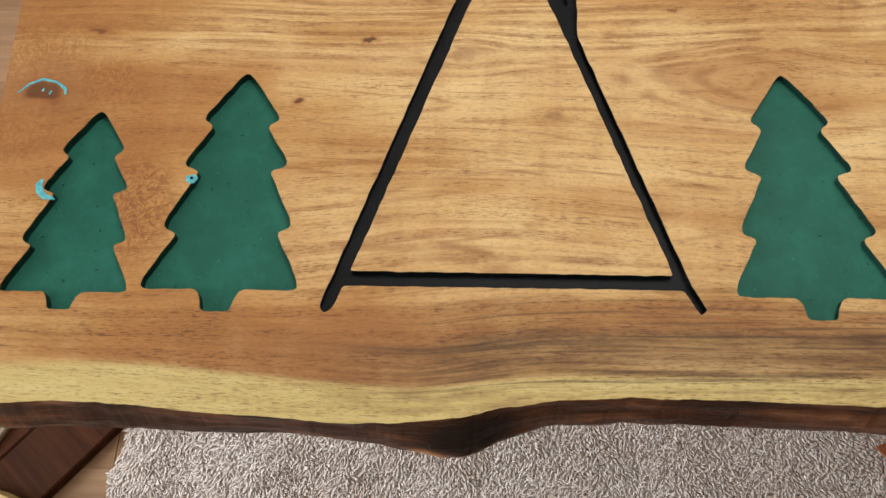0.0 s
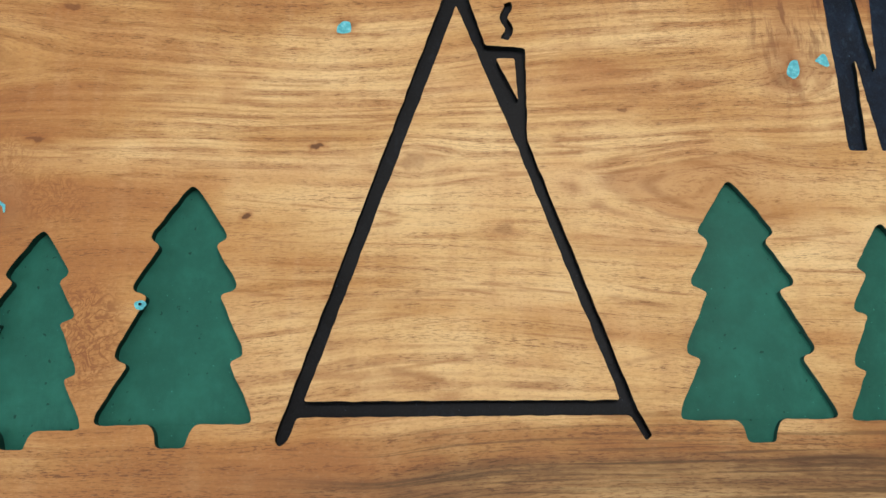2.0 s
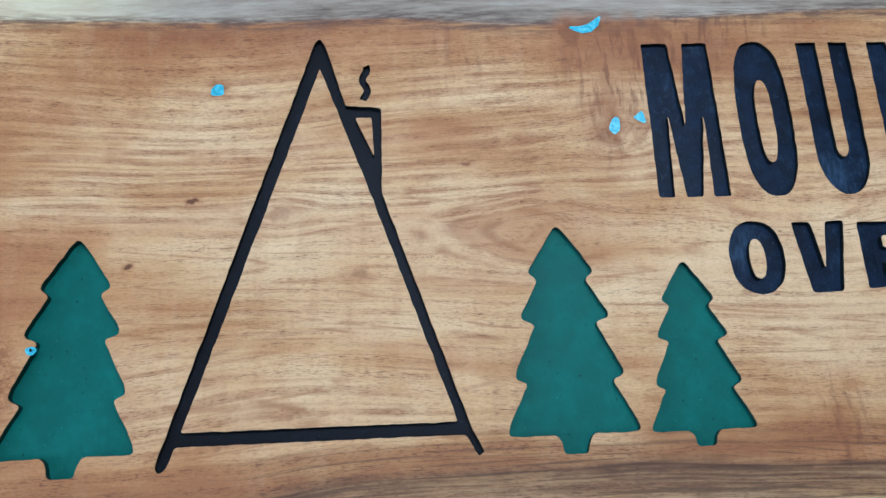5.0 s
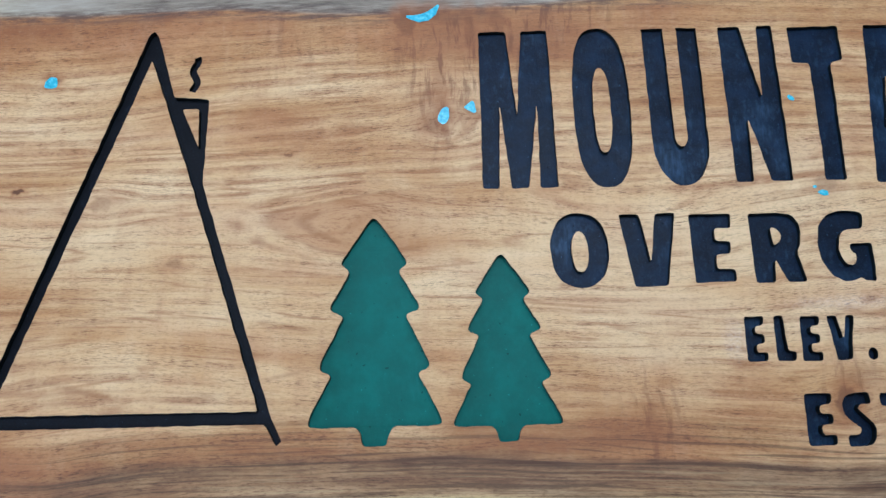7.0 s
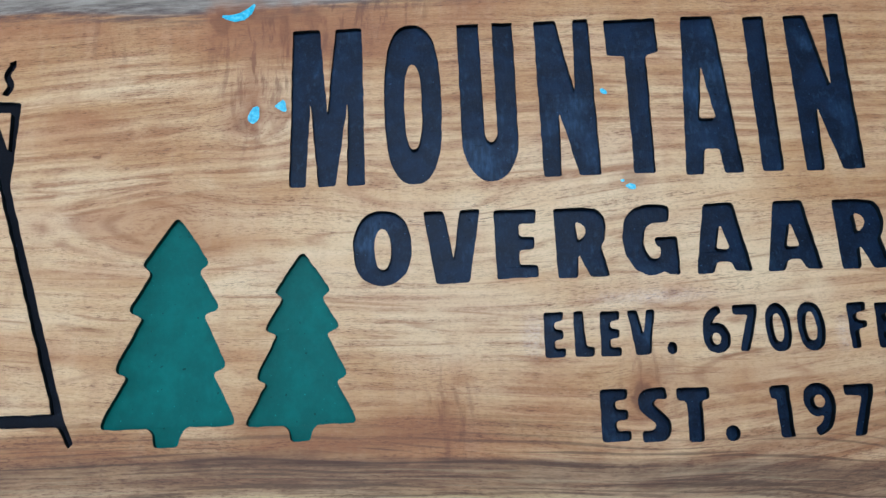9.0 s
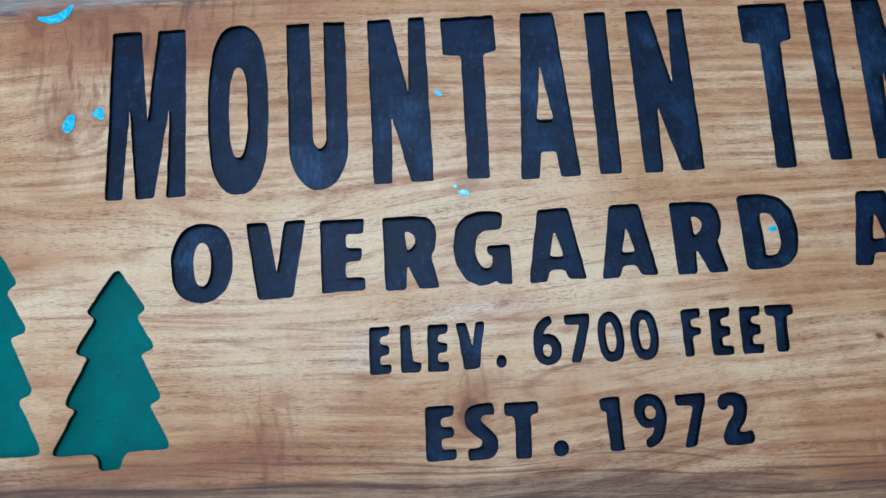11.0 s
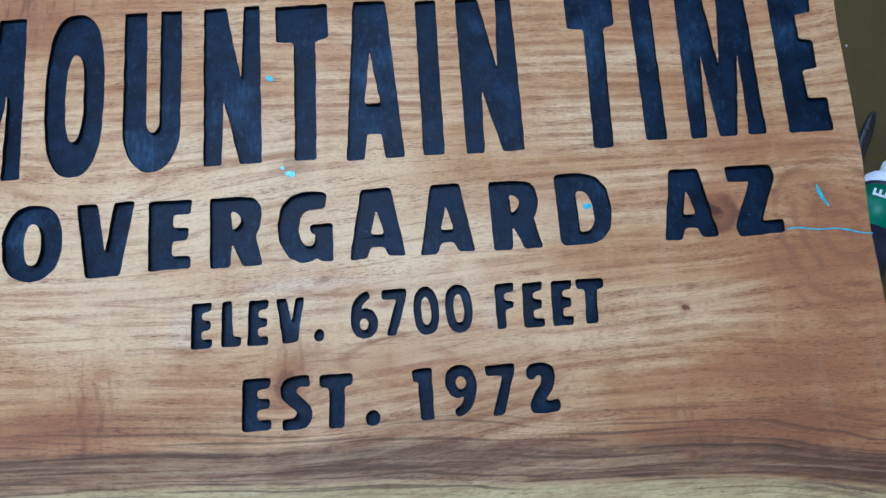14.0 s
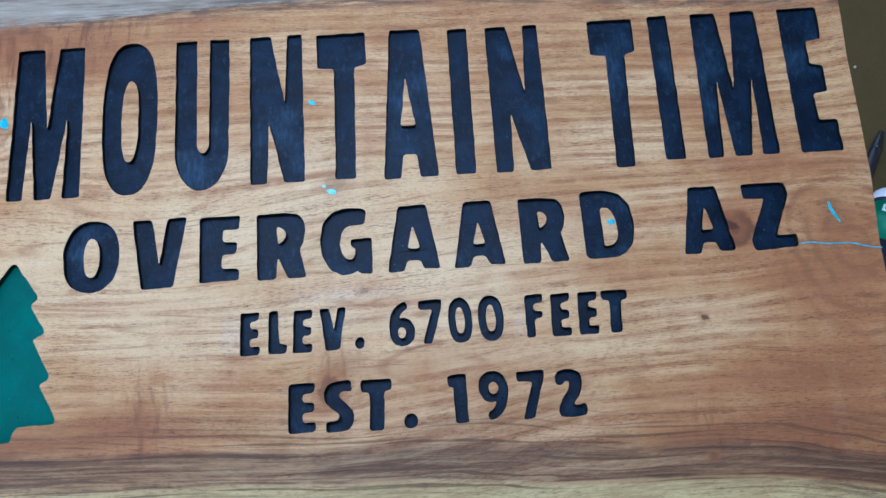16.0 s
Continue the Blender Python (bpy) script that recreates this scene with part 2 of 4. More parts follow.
    dashes = n.math("MULTIPLY", n.math("MAXIMUM", n.step(dash, 0.60, 0.66), n.math("MULTIPLY", n.step(dash2, 0.62, 0.69), 0.85)), thick)
    heart = n.mix(n.math("MULTIPLY", dashes, 0.72), heart, (0.14, 0.06, 0.026))
    # fine speckle, dark and pale
    grit = n.noise(n.join(n.math("MULTIPLY", x, 330.0), n.math("MULTIPLY", y, 520.0), 43.0), detail=3.0, rough=0.7)
    heart = n.mix(n.math("MULTIPLY", n.step(grit, 0.52, 0.68), 0.28), heart, (0.25, 0.12, 0.052))
    heart = n.mix(n.math("MULTIPLY", n.step(grit, 0.46, 0.32), 0.07), heart, (0.80, 0.62, 0.42))
    # upright threads where a branch left the trunk, round the blue fills, and faint ones elsewhere
    upright = n.noise(n.join(n.math("MULTIPLY_ADD", mid, 2.2, n.math("MULTIPLY", x, 150.0)), n.math("MULTIPLY", y, 26.0), 59.0), detail=4.0, rough=0.6)
    for kx, ky, sx, sy, a in ((0.395, 0.335, 0.055, 0.055, 0.80), (0.375, 0.29, 0.018, 0.05, 0.6), (0.45, 0.365, 0.09, 0.025, 0.7), (0.535, 0.0, 0.022, 0.045, 0.55), (0.245, 0.35, 0.03, 0.04, 0.35),
                              (0.690, 0.025, 0.020, 0.030, 0.6), (0.990, -0.04, 0.02, 0.03, 0.5)):
        d = n.vec("MULTIPLY", n.vec("SUBTRACT", n.coord, (kx, ky, 0.0)), (1 / sx, 1 / sy, 0.0))
        there = n.math("POWER", 2.718, n.math("MULTIPLY", n.vec("DOT_PRODUCT", d, d), -1.0))
        heart = n.mix(n.math("MULTIPLY", there, a * 0.30), heart, (0.34, 0.150, 0.060))
        heart = n.mix(n.math("MULTIPLY", n.math("MULTIPLY", there, n.step(upright, 0.50, 0.64)), a), heart, (0.15, 0.062, 0.030))
    # sanding dust left beside the small lettering
    for kx, ky, sx, sy in ((0.603, 0.070, 0.010, 0.016), (0.70, 0.098, 0.05, 0.006), (0.845, 0.062, 0.006, 0.014)):
        d = n.vec("MULTIPLY", n.vec("SUBTRACT", n.coord, (kx, ky, 0.0)), (1 / sx, 1 / sy, 0.0))
        heart = n.mix(n.math("MULTIPLY", n.step(n.vec("LENGTH", d), 1.5, 0.2), n.math("MULTIPLY_ADD", n.step(grit, 0.62, 0.4), 0.14, 0.05)), heart, (0.78, 0.70, 0.60))
    # flame-shaped figure: nested rings with a redder heart
    place_f = n.vec("ADD", n.coord, n.vec("MULTIPLY", n.join(slow, mid), (0.05, 0.03, 0.0)))
    px, py, pz = n.split(place_f)
    for tipx, tipy, k, lit, reach in ((0.231, 0.174, 125.0, 0.50, 0.19), (0.262, 0.173, 190.0, 0.0, 0.15), (0.205, 0.176, 75.0, 0.0, 0.12), (0.735, 0.035, 150.0, 0.16, 0.16)):
        e = n.math("SUBTRACT", py, tipy)
        c = n.math("SUBTRACT", n.math("SUBTRACT", px, tipx), n.math("MULTIPLY", n.math("MULTIPLY", e, e), k))
        fade = n.step(n.math("SUBTRACT", x, tipx), reach, reach * 0.35)
        if lit:
            heart = n.mix(n.math("MULTIPLY", n.math("MULTIPLY", n.step(c, -0.004, 0.012), fade), lit), heart, (0.37, 0.165, 0.062))
        rim = n.math("MULTIPLY", n.math("MULTIPLY", n.step(n.math("ABSOLUTE", c), 0.012, 0.0), n.step(broken, 0.30, 0.56)), fade)
        heart = n.mix(n.math("MULTIPLY", rim, 0.55), heart, (0.27, 0.115, 0.045))
    # swirl at the end of the board
    sr = n.vec("LENGTH", n.vec("MULTIPLY", n.vec("SUBTRACT", place_f, (1.137, 0.112, 0.0)), (1 / 0.060, 1 / 0.066, 0.0)))
    turnwave = n.math("SINE", n.math("MULTIPLY_ADD", mottle, 9.0, n.math("MULTIPLY", sr, 24.0)))
    swirl = n.math("MULTIPLY", n.math("MULTIPLY", n.step(turnwave, 0.0, 0.95), n.step(sr, 1.7, 0.9)), n.step(broken, 0.32, 0.58))
    heart = n.mix(n.math("MULTIPLY", swirl, 0.60), heart, (0.24, 0.105, 0.045))
    flames = ((0.15, 0.07, 0.13, 0.030, 0.0), (0.80, 0.02, 0.14, 0.030, 0.06), (0.37, 0.30, 0.020, 0.050, 0.06), (0.392, 0.31, 0.012, 0.060, 0.0),
              (0.98, 0.28, 0.10, 0.030, 0.0), (-0.225, 0.168, 0.040, 0.028, 0.25), (0.62, 0.30, 0.12, 0.026, 0.0))
    for fx, fy, sx, sy, fillin in flames:
        r = n.vec("LENGTH", n.vec("MULTIPLY", n.vec("SUBTRACT", place_f, (fx, fy, 0.0)), (1 / sx, 1 / sy, 0.0)))
        rim = n.math("MULTIPLY", n.step(n.math("ABSOLUTE", n.math("SUBTRACT", r, 1.0)), 0.10, 0.0), n.step(broken, 0.38, 0.60))
        heart = n.mix(n.math("MULTIPLY", rim, 0.34), heart, (0.25, 0.115, 0.05))
        if fillin:
            heart = n.mix(n.math("MULTIPLY", n.step(r, 1.05, 0.6), fillin * 2.2), heart, (0.36, 0.18, 0.085))
    # sapwood along the front live edge: line y = f(x)
    u = n.math("MULTIPLY_ADD", x, 1.0 / 1.6, 0.30 / 1.6)
    rag = n.math("MULTIPLY_ADD", n.math("SUBTRACT", streak, 0.5), 0.016, n.math("MULTIPLY", slow, 0.012))
    low = [(-0.30, -38), (-0.20, -37), (-0.13, -33), (-0.06, -39), (0.05, -56), (0.10, -44), (0.15, -39), (0.26, -38),
           (0.35, -39), (0.45, -42), (0.60, -50), (0.70, -60), (0.77, -58), (0.89, -69), (0.97, -70), (1.05, -74), (1.12, -90), (1.2, -100)]
    f_low = n.ramp(u, [((a + 0.30) / 1.6, 0.5 + b * 0.004) for a, b in low], "B_SPLINE")
    under = n.math("SUBTRACT", n.math("MULTIPLY_ADD", n.math("SUBTRACT", f_low, 0.5), 0.25, rag), y)
    high = [(-0.30, 84), (-0.14, 79), (-0.02, 76), (0.09, 73), (0.18, 79), (0.235, 74), (0.31, 68), (0.41, 74), (0.49, 78),
            (0.7, 84), (0.9, 72), (1.05, 58), (1.2, 44)]
    f_high = n.ramp(u, [((a + 0.30) / 1.6, b * 0.01) for a, b in high], "B_SPLINE")
    over = n.math("SUBTRACT", y, n.math("MULTIPLY_ADD", f_high, 0.1, n.math("MULTIPLY_ADD", rag, 0.5, 0.30)))
    sap_tone = n.math("MULTIPLY_ADD", fine, 0.5, n.math("MULTIPLY", streak, 0.5))
    sap = n.ramp(sap_tone, [(0.34, (0.625, 0.505, 0.245)), (0.48, (0.545, 0.415, 0.18)), (0.56, (0.43, 0.305, 0.13)), (0.66, (0.27, 0.175, 0.085))])
    pale = n.ramp(sap_tone, [(0.35, (0.68, 0.615, 0.405)), (0.52, (0.55, 0.455, 0.275)), (0.66, (0.32, 0.24, 0.16))])
    grey = n.ramp(sap_tone, [(0.35, (0.42, 0.36, 0.27)), (0.50, (0.28, 0.225, 0.16)), (0.62, (0.12, 0.09, 0.065))])
    pale = n.mix(n.math("MULTIPLY", n.step(u, 0.10, 0.21), n.step(u, 0.85, 0.70)), pale, grey)
    # dark band where heart meets sapwood, stronger towards the far end
    gain = n.ramp(u, [(0.0, 0.0), (0.18, 0.10), (0.215, 0.40), (0.25, 0.85), (0.45, 0.85), (0.6, 0.95), (1.0, 0.95)])
    zone = n.math("MULTIPLY", n.step(under, -0.031, -0.019), n.math("MULTIPLY_ADD", n.step(under, 0.003, -0.005), 0.72, n.math("MULTIPLY", n.step(under, 0.016, -0.002), 0.28)))
    zone = n.math("MULTIPLY", n.math("MULTIPLY", zone, gain), n.math("MULTIPLY_ADD", n.step(sap_tone, 0.38, 0.60), 0.35, 0.60))
    seam = n.math("MULTIPLY", n.step(under, -0.031, -0.024), n.step(under, -0.014, -0.022))
    seam2 = n.step(n.math("ABSOLUTE", n.math("ADD", under, 0.001)), 0.0022, 0.0004)
    seams = n.math("MULTIPLY", n.math("MULTIPLY", n.math("MULTIPLY_ADD", seam2, 1.0, n.math("MULTIPLY", seam, 0.7)), gain), n.math("MULTIPLY_ADD", n.step(broken, 0.34, 0.56), 0.7, 0.3))
    zone_colour = n.ramp(sap_tone, [(0.38, (0.31, 0.195, 0.10)), (0.52, (0.17, 0.100, 0.052)), (0.64, (0.075, 0.040, 0.025))])
    sap = n.mix(n.math("MULTIPLY", pores, 0.40), sap, (0.24, 0.15, 0.07))
    sap = n.mix(n.math("MULTIPLY", n.step(grit, 0.52, 0.68), 0.25), sap, (0.30, 0.20, 0.09))
    sap = n.mix(n.math("MULTIPLY", n.math("MAXIMUM", n.step(dash, 0.62, 0.68), n.step(dash2, 0.63, 0.70)), 0.45), sap, (0.20, 0.11, 0.045))
    colour = n.mix(n.step(under, -0.002, 0.005), heart, sap)
    zone_colour = n.mix(n.math("MULTIPLY", n.math("MAXIMUM", n.step(dash, 0.56, 0.62), n.step(dash2, 0.60, 0.66)), 0.65), zone_colour, (0.06, 0.036, 0.026))
    dusk = n.math("MULTIPLY", n.math("MULTIPLY", n.step(under, -0.075, -0.026), gain), n.math("MULTIPLY_ADD", n.step(streak, 0.40, 0.62), 0.7, 0.15))
    colour = n.mix(n.math("MULTIPLY", n.math("MULTIPLY", dusk, n.step(under, -0.002, -0.006)), 0.55), colour, (0.20, 0.080, 0.034))
    colour = n.mix(n.math("MULTIPLY", zone, 0.85), colour, zone_colour)
    thread = n.noise(n.join(n.math("MULTIPLY", x, 6.0), n.math("MULTIPLY", under, 330.0), 31.0), detail=4.0, rough=0.6)
    threads = n.math("MULTIPLY", n.math("MULTIPLY", n.step(thread, 0.50, 0.62), gain), n.math("MULTIPLY", n.step(under, -0.075, -0.024), n.step(under, 0.020, 0.002)))
    colour = n.mix(n.math("MULTIPLY", threads, 0.74), colour, (0.075, 0.042, 0.024))
    lights = n.math("MULTIPLY", n.math("MULTIPLY", n.step(thread, 0.46, 0.36), gain), n.math("MULTIPLY", n.step(under, -0.024, -0.014), n.step(under, 0.012, 0.0)))
    colour = n.mix(n.math("MULTIPLY", lights, 0.40), colour, (0.40, 0.30, 0.15))
    colour = n.mix(n.math("MULTIPLY", n.math("MULTIPLY", seams, n.math("MULTIPLY_ADD", n.step(thread, 0.36, 0.52), 0.7, 0.3)), 0.7), colour, (0.066, 0.036, 0.023))
    edge = n.math("MULTIPLY", n.step(over, -0.013, -0.001), n.step(over, 0.012, 0.001))
    colour = n.mix(n.step(over, -0.001, 0.004), colour, pale)
    colour = n.mix(n.math("MULTIPLY", edge, n.math("MULTIPLY", n.step(fine, 0.38, 0.60), 0.8)), colour, (0.10, 0.062, 0.046))
    # the grain runs on over the darker bands
    colour = n.mix(n.math("MULTIPLY", n.math("MAXIMUM", n.math("MULTIPLY", pores, 0.30), n.math("MULTIPLY", dashes, 0.35)), n.step(under, -0.09, -0.03)), colour, (0.10, 0.045, 0.022))
    # knots
    wob = n.vec("SCALE", n.vec("SUBTRACT", n.join(n.noise(n.coord, 90.0, 3.0), n.noise(n.coord, 70.0, 3.0)), (0.5, 0.5, 0.0)))
    wob.node.inputs["Scale"].default_value = 0.016
    place = n.vec("ADD", n.coord, wob)
    knots = ((0.036, 0.3115, 0.0078, 0.0078, 0.75), (0.377, 0.271, 0.0062, 0.012, 0.65), (0.401, 0.277, 0.0065, 0.0068, 0.55), (0.360, 0.369, 0.020, 0.009, 0.65), (-0.255, 0.358, 0.004, 0.003, 0.8), (-0.212, 0.156, 0.006, 0.005, 0.7),
             (-0.221, 0.166, 0.017, 0.010, 0.95), (-0.032, 0.158, 0.004, 0.0035, 0.9), (0.018, 0.210, 0.006, 0.0025, 0.9),
             (0.153, 0.144, 0.010, 0.006, 0.5), (0.088, 0.198, 0.012, 0.007, 0.45), (1.041, 0.131, 0.021, 0.019, 0.86), (1.036, 0.134, 0.009, 0.009, 0.97),
             (0.999, 0.056, 0.004, 0.0035, 0.9), (0.988, -0.056, 0.006, 0.004, 0.6), (0.684, 0.020, 0.011, 0.014, 0.75), (0.695, 0.199, 0.012, 0.010, 0.5),
             (-0.247, 0.294, 0.014, 0.010, 0.7), (-0.189, 0.219, 0.009, 0.003, 0.8), (0.716, 0.101, 0.006, 0.004, 0.45),
             (-0.177, 0.334, 0.009, 0.004, 0.7), (0.244, 0.238, 0.006, 0.002, 0.7), (0.372, 0.268, 0.018, 0.022, 0.35),
             (0.395, 0.365, 0.045, 0.010, 0.45), (0.345, 0.360, 0.010, 0.016, 0.6), (0.402, 0.352, 0.006, 0.022, 0.5), (0.427, 0.357, 0.008, 0.018, 0.5), (0.374, 0.305, 0.005, 0.030, 0.28), (0.366, 0.262, 0.009, 0.008, 0.5), (-0.195, 0.155, 0.020, 0.016, 0.30), (0.532, 0.012, 0.006, 0.016, 0.35),
             (-0.215, 0.352, 0.004, 0.003, 0.7), (1.127, 0.140, 0.020, 0.022, 0.35), (0.70, 0.040, 0.020, 0.010, 0.30))
    for kx, ky, sx, sy, a in knots:
        d = n.vec("MULTIPLY", n.vec("SUBTRACT", place, (kx, ky, 0.0)), (1 / sx, 1 / sy, 0.0))
        r = n.vec("LENGTH", d)
        colour = n.mix(n.math("MULTIPLY", n.step(r, 2.0, 0.7), a * 0.62), colour, (0.30, 0.115, 0.042))
        colour = n.mix(n.math("MULTIPLY", n.step(r, 1.0, 0.55), a * a), colour, (0.085, 0.032, 0.017))
    # curly burl between the two smaller trees and round the big knot
    curl = n.noise(n.coord, 62.0, 2.0, 0.5, 0.6)
    curls = n.step(n.math("ABSOLUTE", n.math("SUBTRACT", n.math("FRACT", n.math("MULTIPLY", curl, 9.0)), 0.5)), 0.26, 0.04)
    freckle = n.step(n.noise(n.coord, 240.0, 4.0, 0.65), 0.44, 0.62)
    for kx, ky, sx, sy, a in ((-0.137, 0.072, 0.030, 0.048, 1.0), (-0.170, 0.172, 0.030, 0.024, 0.65), (-0.230, 0.200, 0.050, 0.040, 0.55), (-0.235, 0.130, 0.040, 0.030, 0.5)):
        d = n.vec("MULTIPLY", n.vec("SUBTRACT", place, (kx, ky, 0.0)), (1 / sx, 1 / sy, 0.0))
        inside = n.step(n.vec("LENGTH", d), 1.2, 0.5)
        colour = n.mix(n.math("MULTIPLY", inside, a * 0.30), colour, (0.42, 0.175, 0.065))
        colour = n.mix(n.math("MULTIPLY", inside, n.math("MULTIPLY", n.math("MAXIMUM", n.math("MULTIPLY", curls, 0.8), n.math("MULTIPLY", freckle, 0.7)), a)), colour, (0.22, 0.085, 0.034))
    n.bump(n.math("MULTIPLY_ADD", fibre, 0.5, n.math("MULTIPLY", fine, 0.8)), 0.35, 0.0006)
    return n.done(colour, n.math("MULTIPLY_ADD", fine, 0.15, 0.48), spec=0.16)


def bark_edge():
    """Dark live edge: red-brown fibres, almost black patches, a few torn orange chips."""
    n = Nodes("bark_edge")
    x, y, z = n.split(n.coord)
    s = n.noise(n.join(n.math("MULTIPLY", x, 16.0), n.math("MULTIPLY", y, 40.0), n.math("MULTIPLY", z, 150.0)), detail=5.0, rough=0.65)
    b = n.noise(n.join(n.math("MULTIPLY", x, 13.0), n.math("MULTIPLY", y, 22.0), n.math("MULTIPLY", z, 40.0)), detail=3.0)
    g = n.noise(n.coord, 380.0, 3.0, 0.7)
    col = n.ramp(n.math("MULTIPLY_ADD", s, 0.6, n.math("MULTIPLY_ADD", g, 0.12, n.math("MULTIPLY", b, 0.45))),
                 [(0.40, (0.010, 0.0045, 0.003)), (0.56, (0.052, 0.017, 0.009)), (0.68, (0.135, 0.050, 0.024)), (0.80, (0.23, 0.105, 0.055))])
    d = n.vec("LENGTH", n.vec("MULTIPLY", n.vec("SUBTRACT", n.coord, (0.098, -0.08, -0.016)), (32.0, 20.0, 60.0)))
    col = n.mix(n.math("MULTIPLY", n.step(n.math("MULTIPLY_ADD", b, 1.2, d), 1.9, 1.1), 0.9), col, (0.006, 0.003, 0.0025))
    d = n.vec("LENGTH", n.vec("MULTIPLY", n.vec("SUBTRACT", n.coord, (0.070, -0.083, -0.030)), (60.0, 30.0, 110.0)))
    col = n.mix(n.math("MULTIPLY", n.step(n.math("MULTIPLY_ADD", s, 1.0, d), 1.5, 0.9), 0.8), col, (0.42, 0.19, 0.06))
    n.bump(n.math("MULTIPLY_ADD", g, 0.2, s), 0.8, 0.002)
    return n.done(col, 0.5, spec=0.2)


def paint(name, base, rough, wear_sheen, bump=0.25, var=0.26, spec=0.12, rub_sheen=0.5):
    """Brushed-on paint: router marks, patches of rubbing and painted-in sheen, dust specks, small pits and uneven
    gloss.
    """
    n = Nodes(name)
    x, y, z = n.split(n.coord)
    brush = n.noise(n.join(n.math("MULTIPLY", x, 330.0), n.math("MULTIPLY", y, 70.0)), detail=3.0)
    blot = n.noise(n.coord, 46.0, 5.0, 0.62)
    broad = n.noise(n.coord, 15.0, 4.0, 0.6)
    grain = n.noise(n.coord, 650.0, 3.0, 0.7)
    col = n.mix(n.step(blot, 0.35, 0.75), tuple(c * (1 - var) for c in base), tuple(c * (1 + var) for c in base))
    rubbed_sheen = n.math("MULTIPLY", n.step(broad, 0.52, 0.72), n.math("MULTIPLY_ADD", n.step(brush, 0.36, 0.70), 0.7, 0.3))
    col = n.mix(n.math("MULTIPLY", rubbed_sheen, rub_sheen), col, wear_sheen)
    col = n.mix(n.math("MULTIPLY", n.step(grain, 0.50, 0.70), 0.12), col, wear_sheen)
    smear = n.noise(n.join(n.math("MULTIPLY", x, 190.0), n.math("MULTIPLY", y, 110.0), 71.0), detail=4.0, rough=0.65)
    col = n.mix(n.math("MULTIPLY", n.math("MULTIPLY", n.step(smear, 0.52, 0.70), n.step(broad, 0.34, 0.58)), rub_sheen * 0.45), col, wear_sheen)
    speck = n.step(n.noise(n.coord, 420.0, 1.0), 0.765, 0.80)
    col = n.mix(n.math("MULTIPLY", speck, 0.5), col, tuple(min(1.0, c * 2.2) for c in wear_sheen))
    pit = n.step(n.noise(n.vec("ADD", n.coord, (3.0, 5.0, 0.0)), 210.0, 1.0), 0.735, 0.775)
    col = n.mix(n.math("MULTIPLY", pit, 0.7), col, tuple(c * 0.25 for c in base))
    height = n.math("MULTIPLY_ADD", blot, 1.2, n.math("MULTIPLY", brush, 0.35))
    height = n.math("MULTIPLY_ADD", pit, -0.8, n.math("MULTIPLY_ADD", grain, 0.12, height))
    n.bump(height, bump, 0.0014)
    return n.done(col, n.math("MULTIPLY_ADD", blot, 0.18, rough), spec=spec)


def epoxy():
    n = Nodes("turquoise_epoxy")
    b = n.noise(n.coord, 300.0, 3.0)
    col = n.ramp(b, [(0.3, (0.05, 0.30, 0.37)), (0.55, (0.09, 0.46, 0.55)), (0.75, (0.22, 0.60, 0.66))])
    return n.done(col, 0.25)


def plank_wood(name, light, dark, along="x", scale=1.0, rough=0.4, spec=0.3):
    n = Nodes(name)
    x, y, z = n.split(n.coord)
    info = n.tree.nodes.new("ShaderNodeObjectInfo").outputs["Random"]
    a, b = (x, y) if along == "x" else (y, x)
    shift = n.math("MULTIPLY", info, 37.0)
    g = n.noise(n.join(n.math("MULTIPLY_ADD", a, 3.0 * scale, shift), n.math("MULTIPLY", b, 45.0 * scale), n.math("MULTIPLY", z, 45.0 * scale)), detail=5.0, distort=0.4)
    f = n.noise(n.join(n.math("MULTIPLY_ADD", a, 16.0, shift), n.math("MULTIPLY", b, 400.0), n.math("MULTIPLY", z, 300.0)), detail=2.0)
    t = n.math("MULTIPLY_ADD", info, 0.25, n.math("MULTIPLY_ADD", f, 0.25, n.math("MULTIPLY", g, 0.6)))
    col = n.ramp(t, [(0.32, light), (0.75, dark)])
    n.bump(f, 0.2, 0.001)
    return n.done(col, rough, spec=spec)


def plain(name, base, rough=0.6, var=0.12, scale=30.0, metal=0.0, bump=0.1, spec=0.5):
    n = Nodes(name)
    b = n.noise(n.coord, scale, 4.0)
    c = n.noise(n.coord, scale * 12, 2.0)
    t = n.math("MULTIPLY_ADD", c, 0.4, n.math("MULTIPLY", b, 0.6))
    col = n.ramp(t, [(0.3, tuple(k * (1 - var) for k in base)), (0.7, tuple(k * (1 + var) for k in base))])
    n.bump(t, bump, 0.001)
    return n.done(col, rough, metal, spec)


def rug_pile():
    n = Nodes("rug_pile")
    isl = n.tree.nodes.new("ShaderNodeNewGeometry").outputs["Random Per Island"]
    big = n.noise(n.coord, 9.0, 3.0)
    t = n.math("MULTIPLY_ADD", isl, 0.45, n.math("MULTIPLY", big, 0.6))
    col = n.ramp(t, [(0.2, (0.62, 0.51, 0.47)), (0.5, (0.74, 0.645, 0.62)), (0.85, (0.82, 0.755, 0.75))])
    m = n.done(col, 0.95, spec=0.03)
    n.bsdf.inputs["Sheen Weight"].default_value = 0.45
    return m


